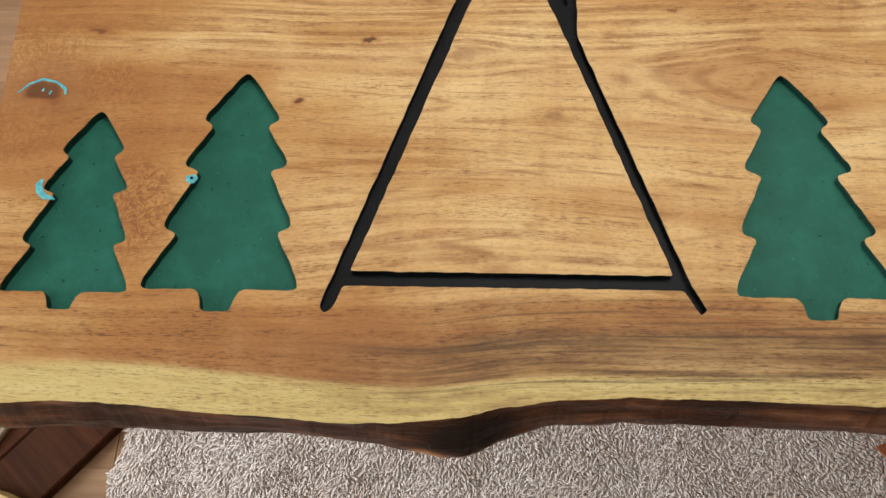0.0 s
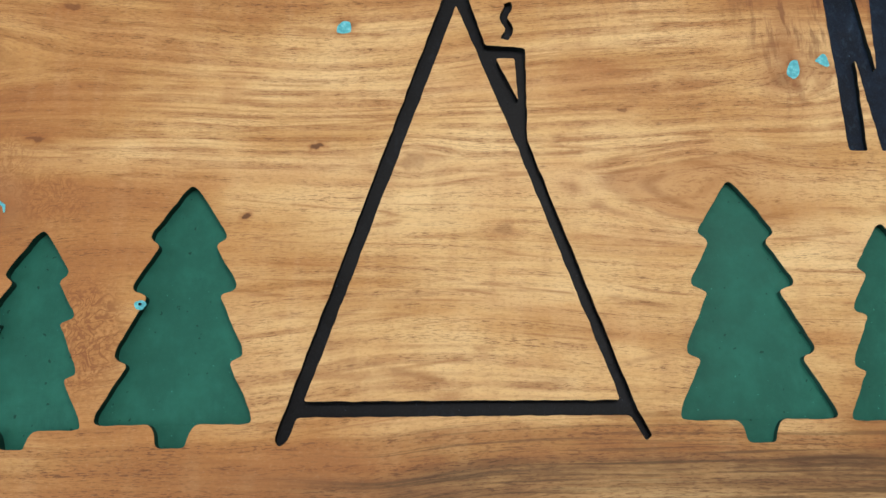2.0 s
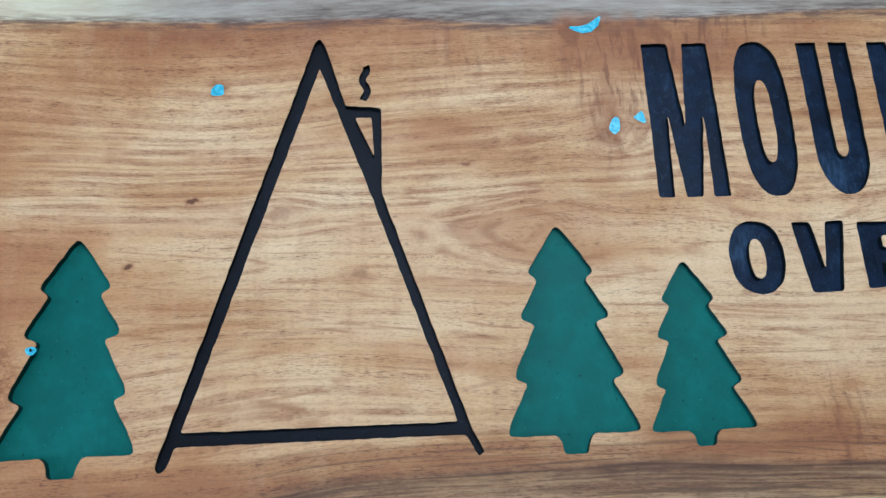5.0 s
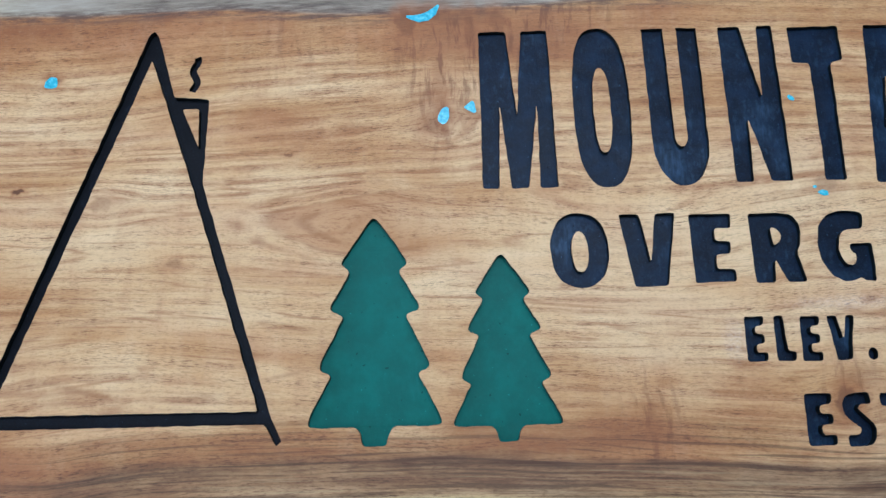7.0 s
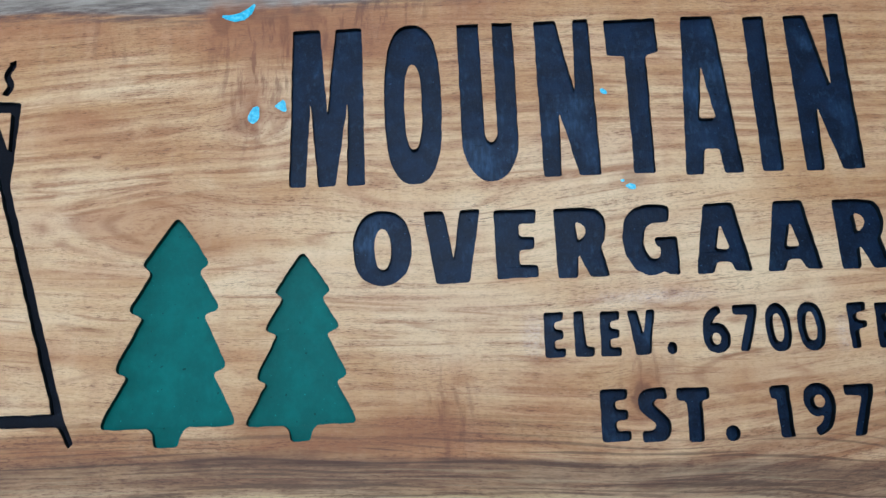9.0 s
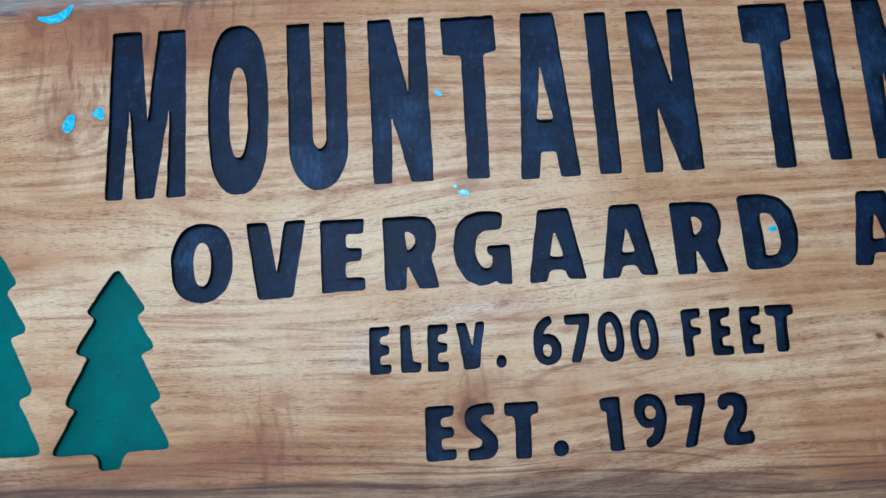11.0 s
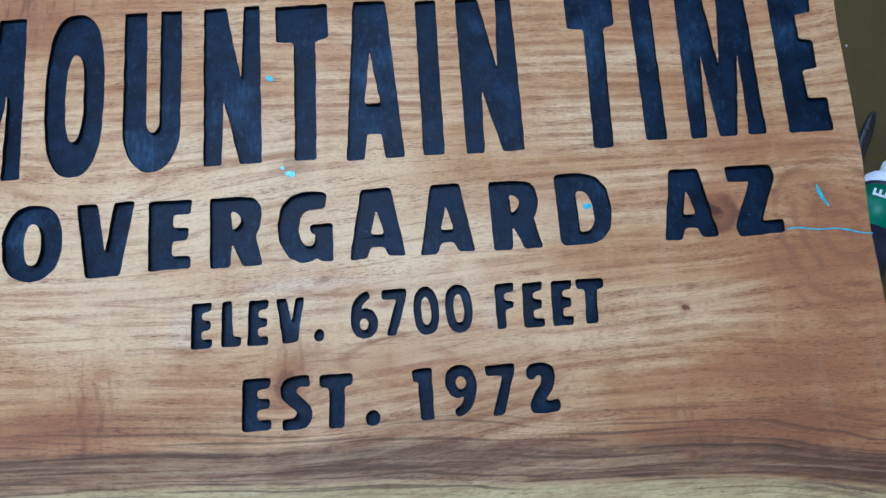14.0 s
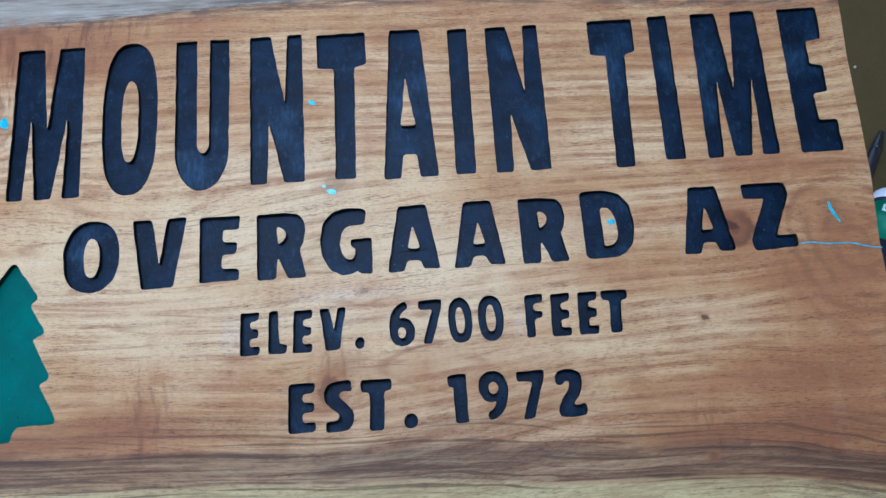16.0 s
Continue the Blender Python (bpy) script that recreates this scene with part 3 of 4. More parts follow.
WOOD, BARK, EPOXY = sign_wood(), bark_edge(), epoxy()
# bluish sheen of the sky is put into these two black paints' colours
BLACK = paint("black_paint", (0.0045, 0.005, 0.007), 0.40, (0.030, 0.040, 0.062), 0.18, rub_sheen=0.35)
SHEEN_BLACK = paint("navy_black_paint", (0.0046, 0.0114, 0.0262), 0.36, (0.044, 0.086, 0.146), 0.45, 0.45, 0.12, 0.62)
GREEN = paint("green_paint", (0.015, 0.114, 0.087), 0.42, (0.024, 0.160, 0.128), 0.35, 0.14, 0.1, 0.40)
# shade on the recess walls, put in as two near-black paint colours
SHADED_WALL = paint("dark_cut_edge", (0.0045, 0.0075, 0.008), 0.5, (0.03, 0.035, 0.035), rub_sheen=0.3)
SHADED_GREEN_WALL = paint("dark_green_cut_edge", (0.007, 0.040, 0.032), 0.5, (0.02, 0.07, 0.055), rub_sheen=0.3)
FLOOR_WOOD = plank_wood("floor_oak", (0.44, 0.265, 0.165), (0.28, 0.155, 0.09))
DARK_WOOD = plank_wood("dark_stained_wood", (0.11, 0.034, 0.014), (0.028, 0.009, 0.004), "y", rough=0.65, spec=0.1)
PALE_WOOD = plank_wood("pale_offcut_wood", (0.66, 0.52, 0.24), (0.42, 0.28, 0.12))
GREY_WOOD = plank_wood("weathered_wood", (0.30, 0.23, 0.17), (0.17, 0.12, 0.09))
TABLE_BROWN = plain("brown_lacquer", (0.092, 0.066, 0.021), 0.55, 0.15, 20.0, spec=0.2)
WALL = plain("wall_paint", (0.46, 0.40, 0.33), 0.8, 0.03, 4.0)
CEIL = plain("ceiling_paint", (0.62, 0.58, 0.53), 0.85, 0.02, 4.0)
TRIM = plain("trim_paint", (0.78, 0.77, 0.74), 0.5, 0.02, 6.0)
PILE = rug_pile()
RUG_BACK = plain("rug_backing", (0.76, 0.67, 0.63), 0.95, 0.15, 200.0, bump=0.5)
WHITE_PLASTIC = plain("white_plastic", (0.78, 0.79, 0.80), 0.35, 0.03, 60.0)
LABEL_GREEN = plain("label_green", (0.012, 0.16, 0.075), 0.4, 0.05, 60.0)
LABEL_DARK = plain("label_dark", (0.012, 0.014, 0.03), 0.4, 0.05, 60.0)
BLACK_PLASTIC = plain("black_plastic", (0.015, 0.015, 0.016), 0.3, 0.1, 60.0)
DUST = plain("pale_dust", (0.45, 0.42, 0.36), 0.9, 0.1, 60.0)
RUST = plain("rust_cloth", (0.42, 0.13, 0.055), 0.9, 0.2, 90.0, bump=0.5)
glass = Nodes("window_glass")
glass.bsdf.inputs["Transmission Weight"].default_value = 1.0
GLASS = glass.done((0.97, 0.98, 0.98), 0.02)


# ---- helpers for shapes ----
def mesh_object(name, verts, faces, mats, parent=None, label="", index=None, smooth=False):
    me = bpy.data.meshes.new(name)
    me.from_pydata(verts, [], faces)
    for m in mats if isinstance(mats, (list, tuple)) else (mats,):
        me.materials.append(m)
    if index is not None:
        me.polygons.foreach_set("material_index", index)
    if smooth:
        me.polygons.foreach_set("use_smooth", [True] * len(me.polygons))
    me.update()
    ob = new(name, me)
    if parent:
        ob.parent = parent
    return tagged(ob, label)


def part(name, bm, material, parent, label="", at=None):
    """Links a bmesh as one mesh object under a thing or a part."""
    me = bpy.data.meshes.new(name)
    bm.to_mesh(me)
    bm.free()
    me.materials.append(material)
    ob = new(name, me)
    ob.parent = parent
    if at is not None:
        ob.matrix_basis = at
    return tagged(ob, label)


def empty(name, at, label, category, group="", kind=""):
    ob = new(name)
    ob.empty_display_size = 0.05
    ob.matrix_basis = at
    return tagged(ob, label, category, group, kind)


def box(sx, sy, sz, bevel=0.0, at=(0, 0, 0), seg=2):
    """A box on its base centre."""
    bm = bmesh.new()
    bmesh.ops.create_cube(bm, size=1.0, matrix=Matrix.Translation((at[0], at[1], at[2] + sz / 2)) @ Matrix.Diagonal((sx, sy, sz, 1)))
    if bevel:
        bmesh.ops.bevel(bm, geom=bm.edges[:], offset=bevel, segments=seg, affect="EDGES")
    return bm


def turned(profile, seg=32):
    """A solid of revolution about z from (radius, height) pairs."""
    bm = bmesh.new()
    rings = []
    for r, h in profile:
        rings.append([bm.verts.new((r * math.cos(2 * math.pi * k / seg), r * math.sin(2 * math.pi * k / seg), h)) for k in range(seg)])
    for a, b in zip(rings, rings[1:]):
        for k in range(seg):
            bm.faces.new((a[k], a[(k + 1) % seg], b[(k + 1) % seg], b[k])).smooth = True
    bm.faces.new(rings[0][::-1])
    bm.faces.new(rings[-1])
    return bm


def pairs(text):
    v = [float(s) for s in text.split()]
    return list(zip(v[::2], v[1::2]))


def rounded(loop, r):
    """A closed loop with its corners rounded to about r."""
    out = []
    k = len(loop)
    for i in range(k):
        p, a, b = Vector(loop[i]), Vector(loop[i - 1]), Vector(loop[(i + 1) % k])
        da, db = (a - p), (b - p)
        ra, rb = min(r, da.length * 0.48), min(r, db.length * 0.48)
        s, e = p + da.normalized() * ra, p + db.normalized() * rb
        for j in range(5):
            t = j / 4
            q = s * (1 - t) ** 2 + p * 2 * t * (1 - t) + e * t * t
            out.append((q.x, q.y))
    return out


def ring(cx, cy, rx, ry, power=2.0, seg=44):
    out = []
    for i in range(seg):
        a = -2 * math.pi * i / seg
        c, s = math.cos(a), math.sin(a)
        out.append((cx + rx * math.copysign(abs(c) ** (2 / power), c), cy + ry * math.copysign(abs(s) ** (2 / power), s)))
    return out


def hand_cut(loop, step=0.0022, amp=0.00035, seed=0.0):
    """A loop resampled at even steps, with the small wander of a hand-guided router."""
    pts = [Vector((*p, 0)) for p in loop]
    out = []
    for a, b in zip(pts, pts[1:] + pts[:1]):
        m = max(1, int((b - a).length / step))
        out += [a.lerp(b, j / m) for j in range(m)]
    res = []
    for p in out:
        w = noise.noise_vector(p * 95 + Vector((0, 0, seed))) * amp + noise.noise_vector(p * 330 + Vector((0, 0, seed + 9))) * amp * 0.35
        q = (p.x + w.x, p.y + w.y)
        if not res or math.dist(q, res[-1]) > 0.0004:
            res.append(q)
    return res


def filled(loops):
    """Triangles that fill flat nested loops, as points and faces."""
    cu = bpy.data.curves.new("fill", "CURVE")
    cu.dimensions, cu.fill_mode = "2D", "BOTH"
    for loop in loops:
        sp = cu.splines.new("POLY")
        sp.points.add(len(loop) - 1)
        for q, p in zip(sp.points, loop):
            q.co = (p[0], p[1], 0, 1)
        sp.use_cyclic_u = True
    ob = bpy.data.objects.new("fill", cu)
    scene.collection.objects.link(ob)
    me = ob.to_mesh()
    verts = [(v.co.x, v.co.y) for v in me.vertices]
    faces = []
    for f in me.polygons:
        a, b, c = (verts[i] for i in f.vertices[:3])
        up = (b[0] - a[0]) * (c[1] - a[1]) - (b[1] - a[1]) * (c[0] - a[0]) > 0
        faces.append(tuple(f.vertices) if up else tuple(f.vertices)[::-1])
    ob.to_mesh_clear()
    bpy.data.objects.remove(ob)
    bpy.data.curves.remove(cu)
    return verts, faces


# ---- the room ----
def wall_with_opening(name, x0, x1, y, z1, ox0, ox1, oz0, oz1, thick=0.14):
    verts, faces = [], []
    for bx0, bx1, bz0, bz1 in ((x0, ox0, 0, z1), (ox1, x1, 0, z1), (ox0, ox1, 0, oz0), (ox0, ox1, oz1, z1)):
        k = len(verts)
        verts += [(a, b, c) for c in (bz0, bz1) for b in (y, y + thick) for a in (bx0, bx1)]
        faces += [tuple(k + i for i in f) for f in ((0, 2, 3, 1), (4, 5, 7, 6), (0, 1, 5, 4), (2, 6, 7, 3), (0, 4, 6, 2), (1, 3, 7, 5))]
    return tagged(mesh_object(name, verts, faces, WALL), "plain warm beige painted wall with a window opening", "wall", kind="structure")


def plain_wall(name, sx, sy, sz, x, y, z, mat, label, category):
    ob = part(name, box(sx, sy, sz), mat, None, label, pose(x, y, z))
    return tagged(ob, label, category, kind="structure")


RX0, RX1, RY0, RY1, RZ = -2.3, 3.2, -2.4, 2.5, 2.45
wall_with_opening("wall_north", RX0, RX1, RY1, RZ, -0.6, 1.8, 0.9, 2.2)
plain_wall("wall_south", RX1 - RX0, 0.14, RZ, (RX0 + RX1) / 2, RY0 - 0.07, 0, WALL, "plain warm beige painted wall", "wall")
west_wall = wall_with_opening("wall_west", RY0, RY1, 0.0, RZ, -1.3, 0.1, 0.25, 2.1)
west_wall.matrix_basis = pose(RX0, 0, 0, rz=90)
plain_wall("wall_east", 0.14, RY1 - RY0, RZ, RX1 + 0.07, (RY0 + RY1) / 2, 0, WALL, "plain warm beige painted wall", "wall")
cv, cf = [], []
for bx0, bx1, by0, by1 in ((RX0 - 0.15, SKY_X0, RY0 - 0.15, RY1 + 0.15), (SKY_X1, RX1 + 0.15, RY0 - 0.15, RY1 + 0.15),
                           (SKY_X0, SKY_X1, RY0 - 0.15, SKY_Y0), (SKY_X0, SKY_X1, SKY_Y1, RY1 + 0.15)):
    k = len(cv)
    cv += [(a, b, c) for c in (RZ, RZ + 0.12) for b in (by0, by1) for a in (bx0, bx1)]
    cf += [tuple(k + i for i in f) for f in ((0, 2, 3, 1), (4, 5, 7, 6), (0, 1, 5, 4), (2, 6, 7, 3), (0, 4, 6, 2), (1, 3, 7, 5))]
tagged(mesh_object("ceiling", cv, cf, CEIL), "plain cream ceiling with a skylight opening", "ceiling", kind="structure")



def window(name, at, w, h):
    """A painted two-pane window, centred on its sill."""
    win = empty(name, at, "white painted window with two panes", "window", kind="structure")
    for sx, sz, px, pz in ((w, 0.06, 0, 0), (w, 0.06, 0, h - 0.06), (0.06, h - 0.12, 0.03 - w / 2, 0.06), (0.06, h - 0.12, w / 2 - 0.03, 0.06), (0.05, h - 0.12, 0, 0.06)):
        part("window_frame", box(sx, 0.06, sz, 0.004), TRIM, win, at=pose(px, 0.03, pz))
    for k in (-1, 1):
        pane = part("pane", box(w / 2 - 0.09, 0.006, h - 0.125), GLASS, win, at=pose(k * (w / 4 - 0.015), 0.03, 0.062))
        pane.visible_shadow = False
    part("window_sill", box(w, 0.09, 0.03, 0.004), TRIM, win, at=pose(0, -0.06, 0.0))
    return win


window("window_1", pose(0.6, RY1 + 0.05, 0.9), 2.4, 1.3)
# unseen window, added as the opening for the side lamp
window("window_2", pose(RX0 - 0.05, -0.6, 0.25, rz=90), 1.4, 1.85)

floor = part("floor", box(RX1 - RX0, RY1 - RY0, 0.05), FLOOR_WOOD, None, "", pose((RX0 + RX1) / 2, (RY0 + RY1) / 2, -0.062))
tagged(floor, "warm tan oak strip floor", "floor", kind="structure")


# ---- the sign ----
MM = 0.001
THICK = 0.036
sign = empty("wooden_sign", pose(0, 0, TOP), "live-edge hardwood slab sign with carved painted cabin, trees and lettering", "sign")


def spline(points, x):
    """Smooth curve through (x, y) points, by the sine of the step between them."""
    if x <= points[0][0]:
        return points[0][1]
    for (a, fa), (b, fb) in zip(points, points[1:]):
        if x <= b:
            t = (x - a) / (b - a)
            t = t * 0.45 + (t * t * (3 - 2 * t)) * 0.55
            return fa + (fb - fa) * t
    return points[-1][1]


FRONT = [(-270, -66), (-200, -64), (-162, -62), (-126, -63), (-54, -69), (15, -73), (50, -73), (84, -69), (118, -62), (152, -57),
         (193, -55), (238, -55), (288, -57), (344, -58), (430, -66), (520, -78), (620, -88), (720, -94), (830, -102), (930, -104),
         (981, -95.5), (1022, -92), (1058, -100), (1100, -110), (1180, -115)]
BACK = [(-270, 428), (-100, 421), (80, 416), (260, 424), (420, 417), (600, 428), (800, 424), (1000, 412), (1180, 398)]
RIGHT = [(-120, 1154), (105, 1161), (180, 1168), (230, 1170), (283, 1171.5), (348, 1176), (420, 1178)]
LEFT = [(-80, -246), (153, -251), (249, -256), (340, -262), (430, -265)]


def slab_outline():
    """The slab's top edge as points, each with how freely it wanders (1: live edge, 0: sawn end)."""
    out = []
    for i in range(540):
        x = -246 + (1154 + 246) * i / 539
        out.append((x, spline(FRONT, x), 1.0, -1))
    y0, y1 = spline(FRONT, 1154) + 2, spline(BACK, 1178) - 2
    for i in range(200):
        y = y0 + (y1 - y0) * i / 199
        out.append((spline(RIGHT, y), y, 0.0, 0))
    for i in range(540):
        x = 1178 + (-265 - 1178) * i / 539
        out.append((x, spline(BACK, x), 1.0, 1))
    y0, y1 = spline(BACK, -265) - 2, spline(FRONT, -246) + 2
    for i in range(200):
        y = y0 + (y1 - y0) * i / 199
        out.append((spline(LEFT, y), y, 0.0, 0))
    res = []
    for x, y, live, side in out:
        p = Vector((x * 0.02, y * 0.02, 0))
        w = noise.noise(p) * 0.9 + noise.noise(p * 5.1) * 0.55 + noise.noise(p * 17) * 0.35
        if live:
            res.append((x * MM, (y + w) * MM, live, side))
        else:
            res.append(((x + w * 0.35) * MM, y * MM, live, side))
    return res


# glyphs in a unit box, x then y; a second text is the counter
TALL_M = "0.02 1 .39 1 .50 .45 .61 1 .97 1 1 0 .76 0 .77 .52 .61 0 .38 0 .27 .52 .22 0 0 0"
TALL_N = "0 1 .40 1 .65 .53 .72 1 1 1 1 0 .62 0 .35 .39 .31 0 0 0"
TALL_T = "0 1 1 1 1 .77 .76 .75 .71 0 .31 0 .34 .75 0 .76"
TALL_A = "0.25 1 .83 1 1 0 .66 0 .62 .15 .38 .15 .31 0 0 0", ".50 .67 .63 .34 .36 .34"
TALL_I = "0 1 1 1 1 0 0 0"
TALL_E = "0 1 1 1 .99 .77 .60 .76 .60 .60 .90 .58 .90 .40 .56 .39 .57 .21 1 .21 1 0 0 0"
WIDE_V = "0 1 .36 1 .51 .33 .64 1 1 1 .77 0 .19 0"
WIDE_E = "0 1 1 .99 .98 .78 .57 .78 .57 .59 .92 .59 .90 .40 .55 .40 .55 .19 .96 .19 .96 0 0 0"
WIDE_R = "0 1 .6 1 .85 .97 .97 .86 1 .70 .96 .54 .87 .43 1 0 .62 0 .43 .33 .38 0 0 0", ".41 .79 .52 .77 .61 .70 .57 .60 .43 .52"
WIDE_G = ".91 .95 .80 .99 .49 1 .25 .95 .08 .80 0 .55 .04 .30 .18 .10 .42 0 .62 .03 .70 .06 .75 .02 .98 0 1 .53 .60 .53 .58 .46 .62 .40 .67 .40 .67 .29 .60 .23 .50 .24 .41 .34 .38 .47 .42 .64 .53 .73 .87 .74"
WIDE_A = ".26 1 .80 1 1 .01 .69 .02 .62 .16 .40 .16 .31 0 0 0", ".52 .69 .64 .34 .40 .34"
WIDE_D = "0 .96 .10 1 .51 1 .78 .93 .95 .75 1 .48 .93 .20 .75 .05 .60 .01 .08 0 0 .05", ".37 .74 .55 .72 .65 .55 .66 .30 .55 .18 .37 .17"
WIDE_Z = "0 1 .93 .99 .97 .80 .57 .20 1 .21 .98 .02 .08 0 .02 .15 .45 .76 .02 .77"
SOFT_E = "0.04 1 1 1 .94 .80 .52 .77 .52 .62 .92 .60 .90 .40 .50 .38 .50 .20 .98 .20 .94 0 0 0"
SOFT_L = ".05 1 .53 1 .56 .22 1 .20 .94 0 0 0"
SOFT_V = "0 1 .36 1 .52 .46 .68 1 1 1 .72 0 .18 0"
SOFT_F = ".05 1 1 1 .95 .80 .5 .78 .5 .62 .95 .60 .92 .44 .5 .42 .5 0 .05 0"
SOFT_T = "0 1 1 1 1 .78 .74 .75 .69 0 .24 0 .29 .75 0 .78"
SOFT_6 = ".70 1 .77 .86 .52 .76 .40 .62 .60 .65 .85 .58 1 .38 .95 .15 .72 .02 .45 0 .18 .07 .02 .25 0 .45 .08 .70 .25 .88 .50 .98"
SOFT_7 = "0 1 1 1 .98 .86 .50 0 .10 0 .56 .78 0 .78"
SOFT_S = ".95 1 .97 .77 .62 .79 .48 .70 .75 .56 1 .38 1 .18 .85 .04 .5 0 .05 .01 .05 .22 .42 .21 .55 .32 .30 .44 .03 .60 0 .80 .15 .95 .50 1"
SOFT_1 = "0 .96 .22 1 1 1 .97 .02 .90 0 .30 0 .30 .74 .06 .74"
SOFT_2 = "0 .84 .12 .97 .5 1 .85 .92 .93 .70 .80 .45 .55 .26 .75 .24 .95 .27 1 .15 .95 .02 .60 0 .10 .02 .03 .15 .20 .40 .45 .60 .48 .74 .35 .76 .22 .66 .05 .68"


def turned_round(text):
    return " ".join(f"{1 - x} {1 - y}" for x, y in pairs(text))


def ring_glyph(outer, inner):
    return [ring(0.5, 0.5, 0.5, 0.5, outer), ring(*inner)]


def cup(cx, w, top, ry, seg=18, right_first=True):
    """The bottom half of an ellipse, from right to left or back."""
    pts = [(cx + w * math.cos(math.pi * i / seg), top - ry * math.sin(math.pi * i / seg)) for i in range(seg + 1)]
    return pts if right_first else pts[::-1]


GLYPH_U = [[(0, 1), (0.39, 1)] + cup(0.51, 0.11, 0.32, 0.08, right_first=False) + [(0.63, 1), (1, 1)] + cup(0.49, 0.49, 0.27, 0.27)]
GLYPH_O = ring_glyph(2.7, (0.5, 0.475, 0.155, 0.265, 2.4))
GLYPH_o = ring_glyph(2.25, (0.51, 0.48, 0.14, 0.27, 2.2))
GLYPH_0 = ring_glyph(2.4, (0.49, 0.50, 0.18, 0.29, 2.3))
GLYPH_DOT = [ring(0.5, 0.5, 0.5, 0.5, 2.1, 24)]


def glyph(source):
    if isinstance(source, list):
        return source
    return [pairs(s) for s in ((source,) if isinstance(source, str) else source)]


RECESSES = []       # the loops and depth of every recess cut into the slab
DEPTH = 0.0076


def carve(name, loops, material, label, depth=DEPTH, seed=0.0, amp=0.00035, step=0.0022, wall=None):
    """A recess with its painted floor and walls, the walls' shade put into their colour, as a part of the sign."""
    loops = [hand_cut(l, amp=amp, seed=seed, step=step) for l in loops]
    RECESSES.append((loops, depth))
    inner = []
    for loop in loops:
        m = len(loop)
        area = sum(loop[i - 1][0] * loop[i][1] - loop[i][0] * loop[i - 1][1] for i in range(m))
        sign_in = (1 if area > 0 else -1) * (1 if loop is loops[0] else -1) * 0.00012
        out = []
        for i in range(m):
            a, b = Vector(loop[i - 1]), Vector(loop[(i + 1) % m])
            d = (b - a).normalized()
            out.append((loop[i][0] - d.y * sign_in, loop[i][1] + d.x * sign_in))
        inner.append((out, area))
    verts2, faces = filled([l for l, _ in inner])
    verts = [(x, y, -depth + noise.noise(Vector((x * 60, y * 60, seed))) * 0.0004) for x, y in verts2]
    floor_faces = len(faces)
    for k, (loop, area) in enumerate(inner):
        o, m = len(verts), len(loop)
        verts += [(x, y, -0.0003 - 0.0013 * max(0.0, noise.noise(Vector((x * 120, y * 120, seed))))) for x, y in loop]
        verts += [(x, y, -depth - 0.0005) for x, y in loop]
        for i in range(m):
            j = (i + 1) % m
            f = (o + i, o + j, o + m + j, o + m + i)
            faces.append(f if (area > 0) == (k == 0) else f[::-1])
    kinds = [0] * floor_faces + [1] * (len(faces) - floor_faces)
    return mesh_object(name, verts, faces, [material, wall or SHADED_WALL], sign, label, kinds)


def letter(source, x0, x1, y0, y1, lean=0.0, r=1.2, seed=0.0, depth=DEPTH):
    """A carved letter in the box x0..x1, y0..y1 (mm), its top shifted by lean."""
    loops = []
    for l in glyph(source):
        q = [((x0 + (x1 - x0) * a + lean * b) * MM, (y0 + (y1 - y0) * b) * MM) for a, b in l]
        loops.append(rounded(q, r * MM) if len(l) < 40 else q)
    return carve("letter", loops, SHEEN_BLACK, "", depth, seed, 0.0006)


ROW_1 = [(TALL_M, 408, 472, 202, 349.5, 0), (GLYPH_O, 489, 538, 201, 350, 0), (GLYPH_U, 554, 603, 200, 348.5, 0), (TALL_N, 621, 669, 202.5, 348.5, 0.5),
         (TALL_T, 682, 727, 202, 346.5, 1), (TALL_A, 738.5, 787, 199, 346.5, 0), (TALL_I, 802, 820, 199, 343.5, 2.5), (TALL_N, 838, 887, 198, 343, 1.5),
         (TALL_T, 931.5, 973.5, 195, 342.5, 4), (TALL_I, 989, 1007.5, 199, 343.5, 3.5), (TALL_M, 1027, 1092, 198, 343, 4.5), (TALL_E, 1111, 1149, 197, 342.5, 4)]
ROW_2 = [(GLYPH_o, 461, 509, 115.5, 179, 0), (WIDE_V, 519, 566, 115, 177, 0), (WIDE_E, 577, 612, 117, 175.5, 0), (WIDE_R, 626, 668, 115.5, 174.5, 0),
         (WIDE_G, 680, 725, 114.5, 175, 0), (WIDE_A, 737, 782, 114.5, 173.5, 0), (WIDE_A, 794, 838, 114, 173, 0), (WIDE_R, 853, 893, 113.5, 172, 0),
         (WIDE_D, 907.5, 952.5, 113.5, 175, 0), (WIDE_A, 992, 1037, 111.5, 172, 0), (WIDE_Z, 1050, 1092, 110.5, 171.5, 0)]
